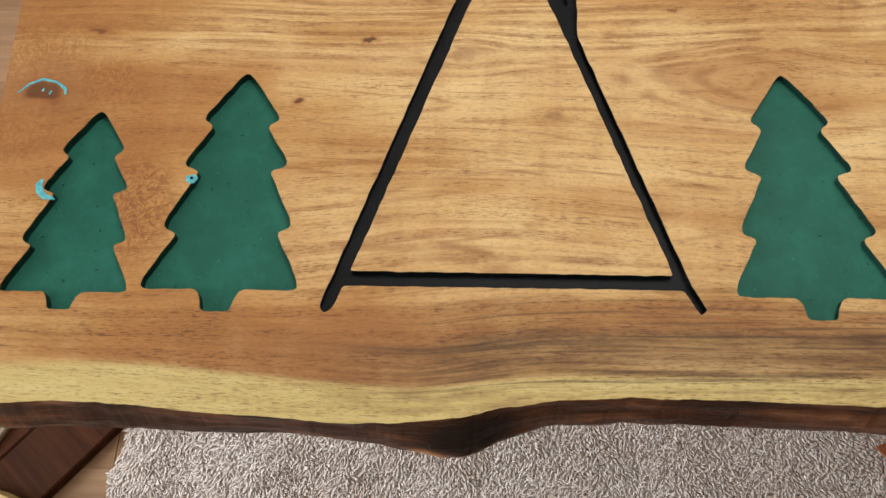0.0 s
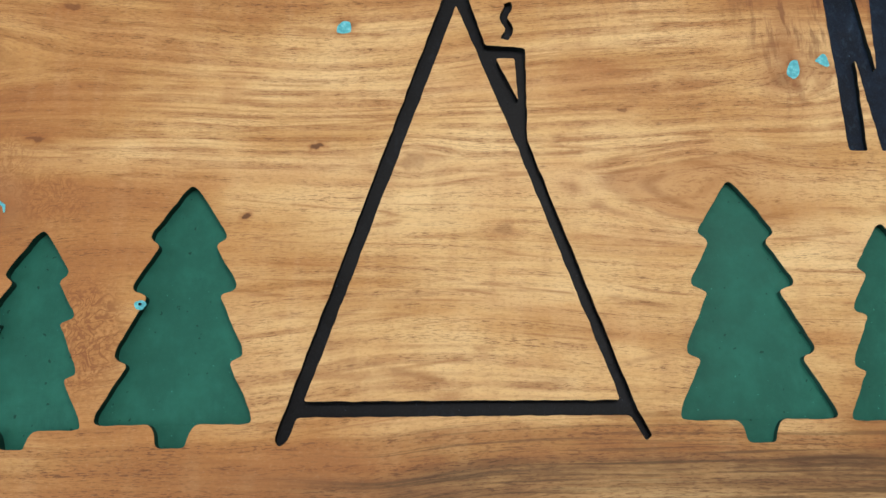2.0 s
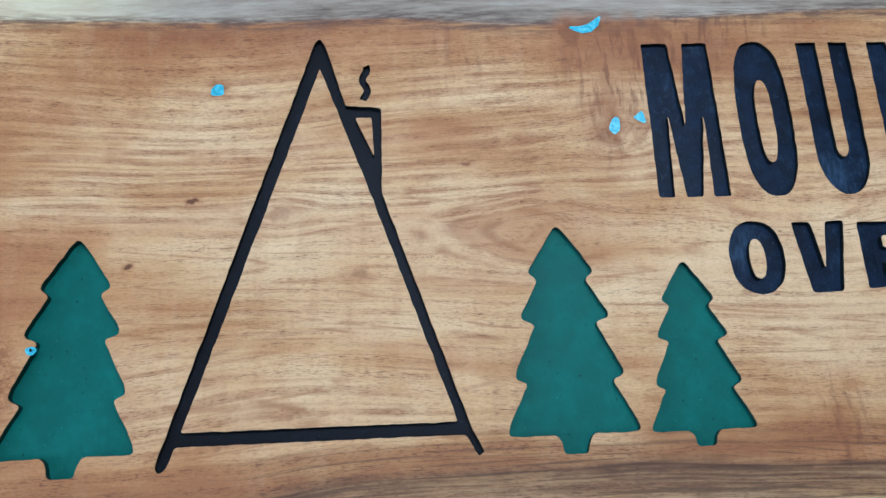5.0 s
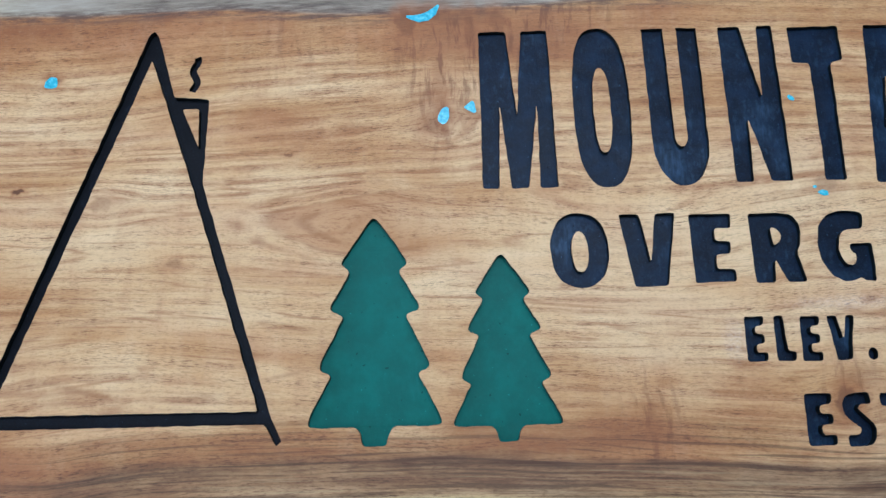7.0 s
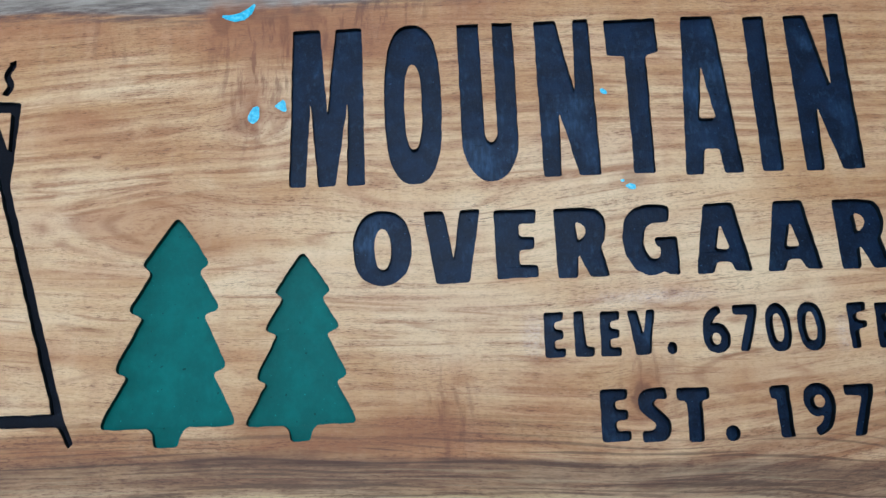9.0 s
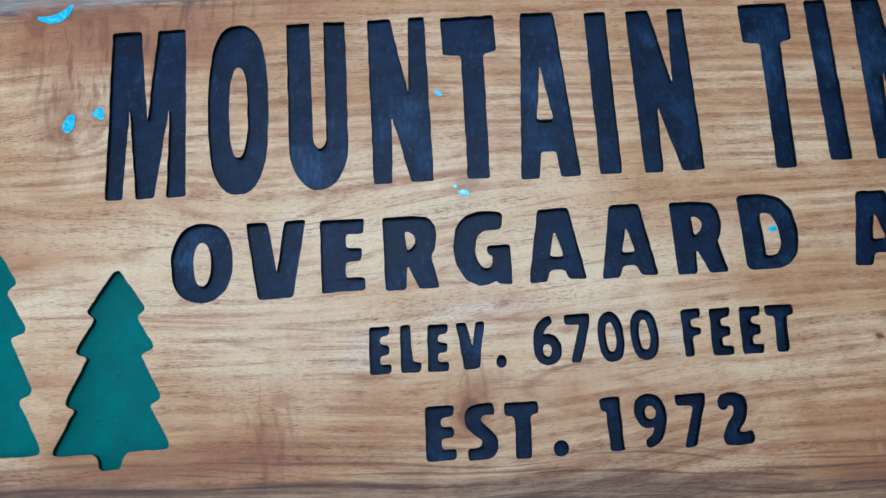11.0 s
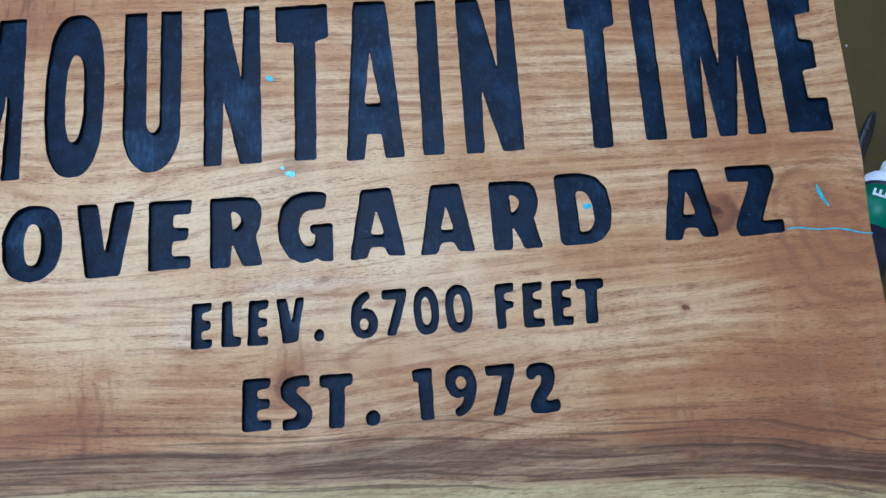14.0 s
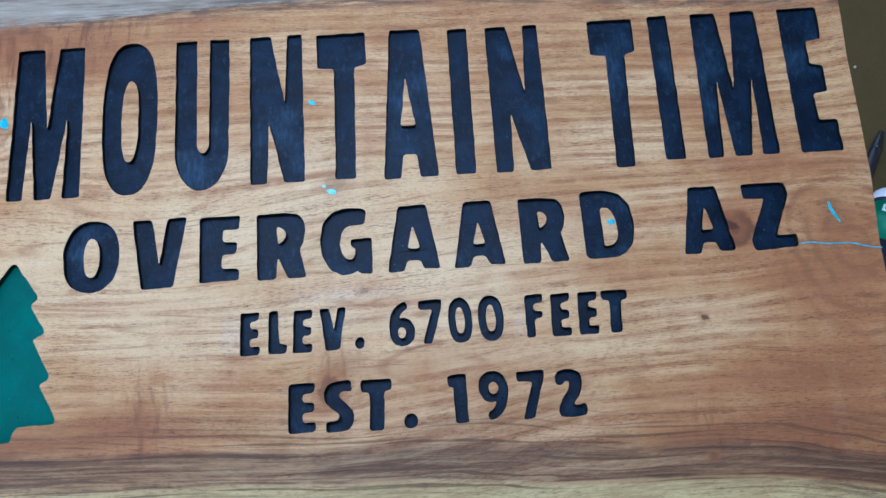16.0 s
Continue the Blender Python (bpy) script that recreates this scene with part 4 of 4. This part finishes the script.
ROW_3 = [(SOFT_E, 611, 628, 52.5, 88.5, 0), (SOFT_L, 634.5, 650.5, 52, 88.5, 0), (SOFT_E, 654.5, 671.5, 51.5, 87.5, 1), (SOFT_V, 678, 700, 52, 87.5, 0),
         (GLYPH_DOT, 706.5, 714.5, 51, 61, 0), (SOFT_6, 735, 757, 50.5, 88.5, 0), (SOFT_7, 760.5, 781, 51.5, 88.5, 0), (GLYPH_0, 785, 805, 50, 88.5, 0),
         (GLYPH_0, 810, 831.5, 50, 88.5, 0), (SOFT_F, 848.5, 865, 50, 86.5, 1), (SOFT_E, 870.5, 888, 49.5, 86, 1), (SOFT_E, 893.5, 911, 49.5, 85.5, 1), (SOFT_T, 914.5, 936.5, 49.5, 85.5, 0.5)]
ROW_4 = [(SOFT_E, 649.5, 673, -13, 26.5, 0), (SOFT_S, 679, 703, -14.5, 26.5, 0), (SOFT_T, 709, 735, -15.5, 25.5, 0), (GLYPH_DOT, 743, 754.5, -15.5, -4, 0),
         (SOFT_1, 780, 796, -14.5, 24.5, 0), (turned_round(SOFT_6), 805, 829.5, -14.5, 25.5, 0), (SOFT_7, 837, 860, -15.5, 23, 0), (SOFT_2, 868, 892.5, -16.5, 22.5, 0)]
for row, r, deep in ((ROW_1, 2.6, 0.0048), (ROW_2, 3.0, 0.0056), (ROW_3, 2.6, 0.0068), (ROW_4, 3.0, 0.0074)):
    for k, (g, x0, x1, y0, y1, lean) in enumerate(row):
        g = glyph(g)
        if row is ROW_3 and k == 5:
            g = g + [ring(0.50, 0.31, 0.155, 0.12, 2.0, 41)]
        if row is ROW_4 and k == 5:
            g = g + [ring(0.50, 0.65, 0.165, 0.115, 2.0, 41)]
        letter(g, x0, x1, y0, y1, lean, r, k * 3.1 + r, deep)

# half a fir tree, from tip to foot (mm)
HALF_TREE = "5 179 25.5 148 27 143.5 19.5 137.5 35 111.5 36 106 24.5 101.5 42.5 65.5 43 59 34 55 51 22.5 52 15.5 44 14.5 15 15 11 9 9.5 0"


def fir(x, y, scale, seed, depth):
    half = pairs(HALF_TREE)
    loop = [(0, 183.5)] + half + [(-a, b) for a, b in half[::-1]]
    loop = [((x + a * scale) * MM, (y + b * scale) * MM) for a, b in loop]
    return carve("tree_carving", [rounded(loop, 3.6 * MM * scale)], GREEN, "fir tree carved flat and painted matt green", depth, seed, 0.0007, wall=SHADED_GREEN_WALL)


fir(-174, -3, 0.825, 1.0, 0.0068)
fir(-70.5, -3, 1.005, 2.0, 0.0068)
fir(316.5, -4.5, 1.005, 3.0, 0.0054)
fir(420, -3.5, 0.815, 4.0, 0.0056)

# the A-frame cabin: outline with two openings
CABIN = [pairs("117.5 355 122 359.5 126.5 353.5 143.5 294.5 174 291.5 172.5 213 236.5 17.5 245 1.5 240.5 -2.5 231 14.5 11.5 15.5 4.5 -1 0 -3.5 -3.5 1"),
         pairs("122 330 15.5 26 225.5 24.5 160 222"), pairs("151.5 282.5 165.5 282.5 166.5 247")]
carve("cabin_carving", [rounded([(a * MM, b * MM) for a, b in l], 2.2 * MM) for l in CABIN], BLACK, "A-frame cabin outline with chimney, carved and painted black", 0.006, 5.0, 0.0006)


def ribbon(points, width):
    """A closed loop round a centre line (mm)."""
    left, right = [], []
    for i, p in enumerate(points):
        a, b = points[max(i - 1, 0)], points[min(i + 1, len(points) - 1)]
        d = Vector((b[0] - a[0], b[1] - a[1])).normalized()
        w = width[i] / 2 if isinstance(width, list) else width / 2
        left.append(((p[0] - d.y * w) * MM, (p[1] + d.x * w) * MM))
        right.append(((p[0] + d.y * w) * MM, (p[1] - d.x * w) * MM))
    return left + right[::-1]


smoke = [(160.5 + 2.1 * math.sin(i / 22 * 2 * math.pi * 1.6 + 0.6), 332 - 33 * i / 22) for i in range(23)]
carve("smoke_carving", [rounded(ribbon(smoke, 6.4), 1.2 * MM)], BLACK, "small carved curl of smoke", 0.005, 6.0, 0.0002, 0.0015)

# the slab itself: face with the recesses left open, live edges, sawn ends
outline = slab_outline()
face_v, face_f = filled([[(p[0], p[1]) for p in outline]] + [l for loops, _ in RECESSES for l in loops])
verts = [(x, y, 0.0) for x, y in face_v]
faces = list(face_f)
for loops, depth in RECESSES:
    low = -depth - 0.001
    v2, f2 = filled(loops)
    k = len(verts)
    verts += [(x, y, low) for x, y in v2]
    faces += [tuple(k + i for i in f) for f in f2]
    for loop in loops:
        k, m = len(verts), len(loop)
        area = sum(loop[i - 1][0] * loop[i][1] - loop[i][0] * loop[i - 1][1] for i in range(m))
        verts += [(x, y, 0.0) for x, y in loop] + [(x, y, low) for x, y in loop]
        for i in range(m):
            j = (i + 1) % m
            f = (k + i, k + j, k + m + j, k + m + i)
            faces.append(f if (area > 0) == (loop is loops[0]) else f[::-1])
mat_index = [0] * len(faces)
LEVELS = [(0.0, 0.0), (-0.0012, 0.0006), (-0.006, 0.0022), (-0.012, 0.0050), (-0.019, 0.0080), (-0.026, 0.0098), (-0.032, 0.0102), (-THICK, 0.0085)]
rings = []
for lz, push in LEVELS:
    rings.append(len(verts))
    for x, y, live, side in outline:
        w = noise.noise(Vector((x * 22, side * 3.0, lz * 110))) * 0.0018 + noise.noise(Vector((x * 70, side * 3.0, lz * 320))) * 0.0007
        push_here = push * (1 - 0.6 * math.exp(-((x + 0.02) / 0.07) ** 2)) if side == -1 else push
        bump = 0.0105 * math.exp(-((x - 0.088) / 0.030) ** 2) * (push / 0.0102) if side == -1 else 0.0
        verts.append((x, y + side * (push_here + (w if lz else 0.0) * live + bump), lz + (w * 0.25 if 0 > lz > -THICK else 0.0)))
m = len(outline)
for a, b in zip(rings, rings[1:]):
    for i in range(m):
        j = (i + 1) % m
        faces.append((a + j, a + i, b + i, b + j))
        mat_index.append(1 if outline[i][2] else 0)
faces.append(tuple(range(rings[-1] + m - 1, rings[-1] - 1, -1)))
mat_index.append(0)
slab = mesh_object("slab", verts, faces, [WOOD, BARK], sign, "oiled hardwood slab with pale sapwood and dark live edges", mat_index)
weld = bmesh.new()
weld.from_mesh(slab.data)
bmesh.ops.remove_doubles(weld, verts=weld.verts[:], dist=0.00002)
weld.to_mesh(slab.data)
weld.free()


def fill_blob(x, y, rx, ry, turn=0.0, seed=0):
    """A drop of turquoise epoxy, flush with the face (mm)."""
    rnd = random.Random(seed)
    ph = [rnd.uniform(0, 6.28) for _ in range(3)]
    loop = []
    for i in range(28):
        a = 2 * math.pi * i / 28
        k = 1 + 0.07 * math.sin(2 * a + ph[0]) + 0.06 * math.sin(3 * a + ph[1]) + 0.04 * math.sin(5 * a + ph[2])
        p = Vector((rx * k * math.cos(a), ry * k * math.sin(a)))
        p.rotate(Matrix.Rotation(radians(turn), 2))
        loop.append(((x + p.x) * MM, (y + p.y) * MM))
    return epoxy_part(loop)


def epoxy_part(loop):
    v2, f = filled([loop])
    k = len(v2)
    v = [(a, b, 0.00035) for a, b in v2] + [(a, b, 0.00035) for a, b in loop] + [(a, b, -0.001) for a, b in loop]
    n = len(loop)
    for i in range(n):
        j = (i + 1) % n
        f.append((k + i, k + n + i, k + n + j, k + j))
    return mesh_object("epoxy_fill", v, f, EPOXY, sign, "turquoise epoxy fill")


for k, (x, y, rx, ry, turn) in enumerate([(377, 270, 4.3, 8.8, -15), (677, 278, 3.2, 2.2, -40),
                                          (692, 191, 4.4, 2.4, -8), (685.5, 196.5, 1.8, 1.2, 0), (932.5, 145.5, 3.0, 2.6, 0), (-100, 93, 3.8, 3.6, 0), (-221.5, 166, 0.8, 1.5, -20), (-215.5, 163.5, 0.9, 1.8, -20)]):
    fill_blob(x, y, rx, ry, turn, k + 3)
for cx, cy, corners in ((35, 311, "-6.2 -4.4 -5.2 1.6 -1.4 5.8 4.2 5.0 5.6 -0.6 5.2 -4.6 0 -5.4"), (400, 277, "-6 0.6 1.6 6.6 4.0 4.2 5.2 -4.4 2.4 -5.2")):
    epoxy_part(hand_cut(rounded([((cx + a) * MM, (cy + b) * MM) for a, b in pairs(corners)], 1.6 * MM), amp=0.0004, seed=cx))
epoxy_part(ribbon([(346, 367.5), (351, 366), (357, 365), (364, 366.5), (370, 371), (375, 378)], [2.0, 4.5, 7.5, 8.5, 7.0, 2.0]))
epoxy_part(ribbon([(-205, 92), (-207, 88), (-205.5, 83), (-201, 78.5), (-194, 77)], [2.0, 5.0, 5.0, 4.5, 1.5]))
epoxy_part(ribbon([(-240, 163), (-233, 171), (-223, 175.5), (-212, 172.5), (-205, 167), (-204, 162)], [0.6, 1.6, 2.0, 1.8, 2.4, 1.2]))
epoxy_part(ribbon([(1092 + 70 * i / 14, 114 + 0.8 * math.sin(i * 0.9) - 8.5 * (i / 14) ** 2) for i in range(15)], [0.7 + 0.5 * abs(math.sin(i * 1.7)) for i in range(15)]))
epoxy_part(ribbon([(1124.5, 150), (1125, 145), (1127, 139), (1131, 131)], [1.2, 2.6, 2.6, 1.2]))
part("pit", turned([(0.0002, 0.0), (0.0012, 0.0), (0.0012, 0.0005)], 10), BLACK, sign, "", pose(-0.1, 0.0935, 0.00002))


# ---- supports under the sign ----
def trestle(x):
    h = TOP - THICK
    t = empty("trestle", pose(x, 0.24, 0), "dark-stained wooden trestle standing under the slab", "trestle", "trestles under the sign")
    part("top_rail", box(0.09, 0.20, 0.05, 0.004), DARK_WOOD, t, at=pose(0, 0, h - 0.05))
    for sx in (-1, 1):
        for sy in (-1, 1):
            leg = box(0.04, 0.04, h - 0.045, 0.003)
            part("leg", leg, DARK_WOOD, t, at=pose(sx * 0.024, sy * 0.075, 0))
    part("stretcher", box(0.03, 0.15, 0.05, 0.003), DARK_WOOD, t, at=pose(0, 0, 0.22))
    return t


first = trestle(0.08)
copy_thing(first, pose(0.86, 0.24, 0))

# ---- shaggy rug ----
rug = empty("rug", pose(0, 0, 0), "cream-grey shaggy pile rug on the wooden floor", "rug")


def rug_left(y):
    return -0.505 + (y + 0.95) * 0.06 / 1.5 + 0.004 * math.sin(y * 60) + 0.006 * math.sin(y * 17)


rv, rf = [], []
for i in range(60):
    y = -0.95 + 1.5 * i / 59
    rv += [(rug_left(y) + 0.006, y, 0.001), (1.05, y, 0.001), (rug_left(y) + 0.006, y, 0.010), (1.05, y, 0.010)]
for i in range(59):
    a, b = 4 * i, 4 * i + 4
    rf += [(a + 2, a + 3, b + 3, b + 2), (a, b, b + 1, a + 1), (a, a + 2, b + 2, b), (a + 1, b + 1, b + 3, a + 3)]
rf += [(0, 1, 3, 2), (236, 238, 239, 237)]
mesh_object("backing", rv, rf, RUG_BACK, rug)

rnd = random.Random(11)
tv, tf = [], []


def tuft(x, y, size):
    """One bent, tapering lock of pile."""
    lean_a = -1.75 + noise.noise(Vector((x * 14, y * 14, 4.0))) * 1.2 + noise.noise(Vector((x * 60, y * 60, 8.0))) * 1.6 + rnd.uniform(-0.6, 0.6)
    h, bend = size * rnd.uniform(2.4, 3.3), size * rnd.uniform(0.9, 2.8)
    w = size * rnd.uniform(0.52, 0.80)
    dx, dy = math.cos(lean_a), math.sin(lean_a)
    k = len(tv)
    for t, ww in ((0.0, 1.0), (0.55, 1.1), (0.9, 0.7)):
        cx, cy, cz = x + dx * bend * t * t, y + dy * bend * t * t, 0.009 + h * t * (1 - 0.25 * t)
        for q in range(3):
            a = lean_a + q * 2.094
            tv.append((cx + math.cos(a) * w * ww, cy + math.sin(a) * w * ww, cz))
    tv.append((x + dx * bend * 1.12, y + dy * bend * 1.12, 0.009 + h * 0.80))
    for r in (0, 3):
        for q in range(3):
            a, b = k + r + q, k + r + (q + 1) % 3
            tf.append((a, b, b + 3, a + 3))
    for q in range(3):
        tf.append((k + 6 + q, k + 6 + (q + 1) % 3, k + 9))


def lay(x0, x1, y0, y1, gap, skip=None):
    y = y0
    while y < y1:
        x = max(x0, rug_left(y))
        while x < x1:
            if not (skip and skip[0] < x < skip[1] and skip[2] < y < skip[3]):
                tuft(x + rnd.uniform(-0.5, 0.5) * gap, y + rnd.uniform(-0.5, 0.5) * gap, gap)
            x += gap
        y += gap


NEAR = (-0.6, 0.80, -0.20, 0.15)
lay(*NEAR, 0.0036)
lay(-0.6, 1.05, -0.95, 0.55, 0.014, NEAR)
pile = mesh_object("shag_surface", tv, tf, PILE, rug, "long cream-grey wool pile", smooth=True)
tagged(pile, kind="stuff")

# ---- things on the floor at the sign's end ----
panel = empty("floor_panel", pose(-0.521, -0.01, 0, rz=49), "dark-stained wooden panel lying on the floor", "panel")
for k in range(6):
    part("board", box(0.6, 0.098, 0.028, 0.002), DARK_WOOD, panel, at=pose(-0.02, 0.051 + 0.1 * k, 0))
strip = tagged(part("wood_strip", box(0.30, 0.022, 0.012, 0.002), GREY_WOOD, None, "", pose(-0.665, 0.03, 0.028, rz=62)), "greyed wooden strip lying on a dark panel", "wood strip")


def offcut():
    """A short live-edge offcut with a wavy side."""
    bm = bmesh.new()
    low, up = [], []
    for i in range(25):
        t = i / 24
        x = -0.16 + 0.32 * t
        low.append((x, 0.045 + 0.006 * math.sin(9 * t) + 0.003 * math.sin(23 * t)))
    loop = low + [(0.16, -0.06), (-0.16, -0.06)]
    a = [bm.verts.new((p[0], p[1], 0.0)) for p in loop]
    b = [bm.verts.new((p[0], p[1] - (0.004 if i < 25 else 0), 0.022)) for i, p in enumerate(loop)]
    bm.faces.new(b)
    bm.faces.new(a[::-1])
    for i in range(len(a)):
        j = (i + 1) % len(a)
        bm.faces.new((a[i], a[j], b[j], b[i]))
    bmesh.ops.recalc_face_normals(bm, faces=bm.faces)
    return bm


tagged(part("wood_offcut", offcut(), PALE_WOOD, None, "", pose(-0.68, -0.085, 0.028, rz=-22)), "pale yellow live-edge wood offcut lying on a dark panel", "offcut")

# rust-orange thing of unknown kind at the rug's far side, shaped as a crumpled sheet
cloth = bmesh.new()
bmesh.ops.create_grid(cloth, x_segments=24, y_segments=16, size=1.0)
for v in cloth.verts:
    x, y = v.co.x * 0.10, v.co.y * 0.07
    v.co = (x + 0.006 * math.sin(y * 60), y, 0.034 + 0.008 * noise.noise(Vector((x * 22, y * 22, 0))) + 0.006 * math.sin(x * 55 + y * 20))
bmesh.ops.solidify(cloth, geom=cloth.faces[:], thickness=0.004)
tagged(part("cloth", cloth, RUST, None, "", pose(0.845, 0.0, 0, rz=18)), "crumpled rust-orange cloth lying on the rug", "cloth")

# ---- low brown table with a marker and a bottle of glue ----
TZ = 0.385
table = empty("low_table", pose(1.62, 0.30, 0), "low table with a smooth dark olive-brown top", "table")
part("tabletop", box(0.80, 1.00, 0.03, 0.004), TABLE_BROWN, table, at=pose(0, 0, TZ - 0.03))
for sx in (-1, 1):
    for sy in (-1, 1):
        part("leg", box(0.05, 0.05, TZ - 0.03, 0.003), TABLE_BROWN, table, at=pose(sx * 0.35, sy * 0.45, 0))

AXIS = Vector((0.5, 0.866, 0.0))          # both lie with their tips this way


def lying(x, y, z):
    """A pose at x, y, z whose own z axis runs back along AXIS."""
    side = Vector((0.866, -0.5, 0.0))
    return Matrix.Translation((x, y, z)) @ Matrix((side, Vector((0, 0, 1)), -AXIS)).transposed().to_4x4()


marker = empty("marker_pen", lying(1.455, 0.378, TZ + 0.0085), "black plastic marker pen lying on the brown table", "marker")
part("barrel", turned([(0.0083, 0.034), (0.0085, 0.036), (0.0085, 0.14), (0.007, 0.142)], 24), BLACK_PLASTIC, marker)
part("cap", turned([(0.0025, 0.0), (0.0042, 0.002), (0.0062, 0.014), (0.0078, 0.030), (0.0080, 0.034)], 24), BLACK_PLASTIC, marker, "tapered black cap")

bottle = empty("glue_bottle", lying(1.449, 0.287, TZ + 0.0304), "white plastic glue bottle with green label lying on table", "bottle")
part("bottle_body", turned([(0.028, 0.20), (0.030, 0.197), (0.030, 0.035), (0.0295, 0.026), (0.026, 0.022), (0.012, 0.019)][::-1], 40), WHITE_PLASTIC, bottle)
part("nozzle", turned([(0.003, -0.075), (0.0035, -0.075), (0.0085, -0.004), (0.0135, -0.002), (0.0140, 0.018), (0.010, 0.020)], 28), WHITE_PLASTIC, bottle, "tapered white nozzle")
label = part("label", turned([(0.0302, 0.046), (0.0304, 0.046), (0.0304, 0.105), (0.0302, 0.105)], 40), LABEL_GREEN, bottle, "green printed label")
part("label_edge", turned([(0.0302, 0.040), (0.03035, 0.040), (0.03035, 0.046), (0.0302, 0.046)], 40), LABEL_DARK, bottle)
part("label_foot", turned([(0.0302, 0.105), (0.0304, 0.105), (0.0304, 0.17), (0.0302, 0.17)], 40), LABEL_DARK, bottle, "dark lower label")


def lettering(name, text, size, at, material, parent):
    """Printed words as a thin mesh."""
    cu = bpy.data.curves.new(name, "FONT")
    cu.body, cu.size, cu.extrude, cu.offset = text, size, 0.0002, size * 0.02
    tmp = bpy.data.objects.new(name, cu)
    scene.collection.objects.link(tmp)
    me = bpy.data.meshes.new_from_object(tmp)
    bpy.data.objects.remove(tmp)
    bpy.data.curves.remove(cu)
    me.materials.clear()
    me.materials.append(material)
    ob = new(name, me)
    ob.parent = parent
    ob.matrix_basis = at
    return ob


def on_label(s, phi):
    """A place on the label, s along the bottle and phi degrees round from its top, for words that run towards the nozzle."""
    return pose(0, 0, s) @ Matrix.Rotation(radians(phi), 4, "Z") @ Matrix(((0, -1, 0, 0), (0, 0, 1, 0.0306), (-1, 0, 0, 0), (0, 0, 0, 1)))


lettering("printed_letter", "E", 0.024, on_label(0.066, 14), WHITE_PLASTIC, label)
lettering("printed_word", "sive", 0.013, on_label(0.077, -16), WHITE_PLASTIC, label)

crumbs = random.Random(5)
for k in range(7):
    x, y, s = crumbs.uniform(1.36, 1.62), crumbs.uniform(0.33, 0.66), crumbs.uniform(0.0012, 0.0026)
    bm = bmesh.new()
    bmesh.ops.create_icosphere(bm, subdivisions=1, radius=s)
    for v in bm.verts:
        v.co += Vector((crumbs.uniform(-1, 1), crumbs.uniform(-1, 1), 0)) * s * 0.5
        v.co.z = max(v.co.z, -s * 0.6)
    tagged(part("wood_chip", bm, DUST, None, "", pose(x, y, TZ + s * 0.6)), "tiny pale wood chip on the brown table", "wood chip", "wood chips on the table")

# ---- floor strips, as pieces of the floor ----
strip_mesh = None
row = 0
y = -0.62
while y < 2.45:
    x = -2.95 + (row * 0.37) % 0.8
    while x < 0.7:
        if x < RX0:
            x += 0.8
            continue
        if strip_mesh is None:
            first_strip = part("floor_strip", box(0.7992, 0.0571, 0.012, 0.0008, seg=1), FLOOR_WOOD, floor)
            strip_mesh = first_strip.data
            ob = first_strip
        else:
            ob = new("floor_strip", strip_mesh)
            ob.parent = floor
        ob.matrix_basis = Matrix.Translation((x + 0.4 - (RX0 + RX1) / 2, y - (RY0 + RY1) / 2, 0.050))
        x += 0.8
    y += 0.0575
    row += 1
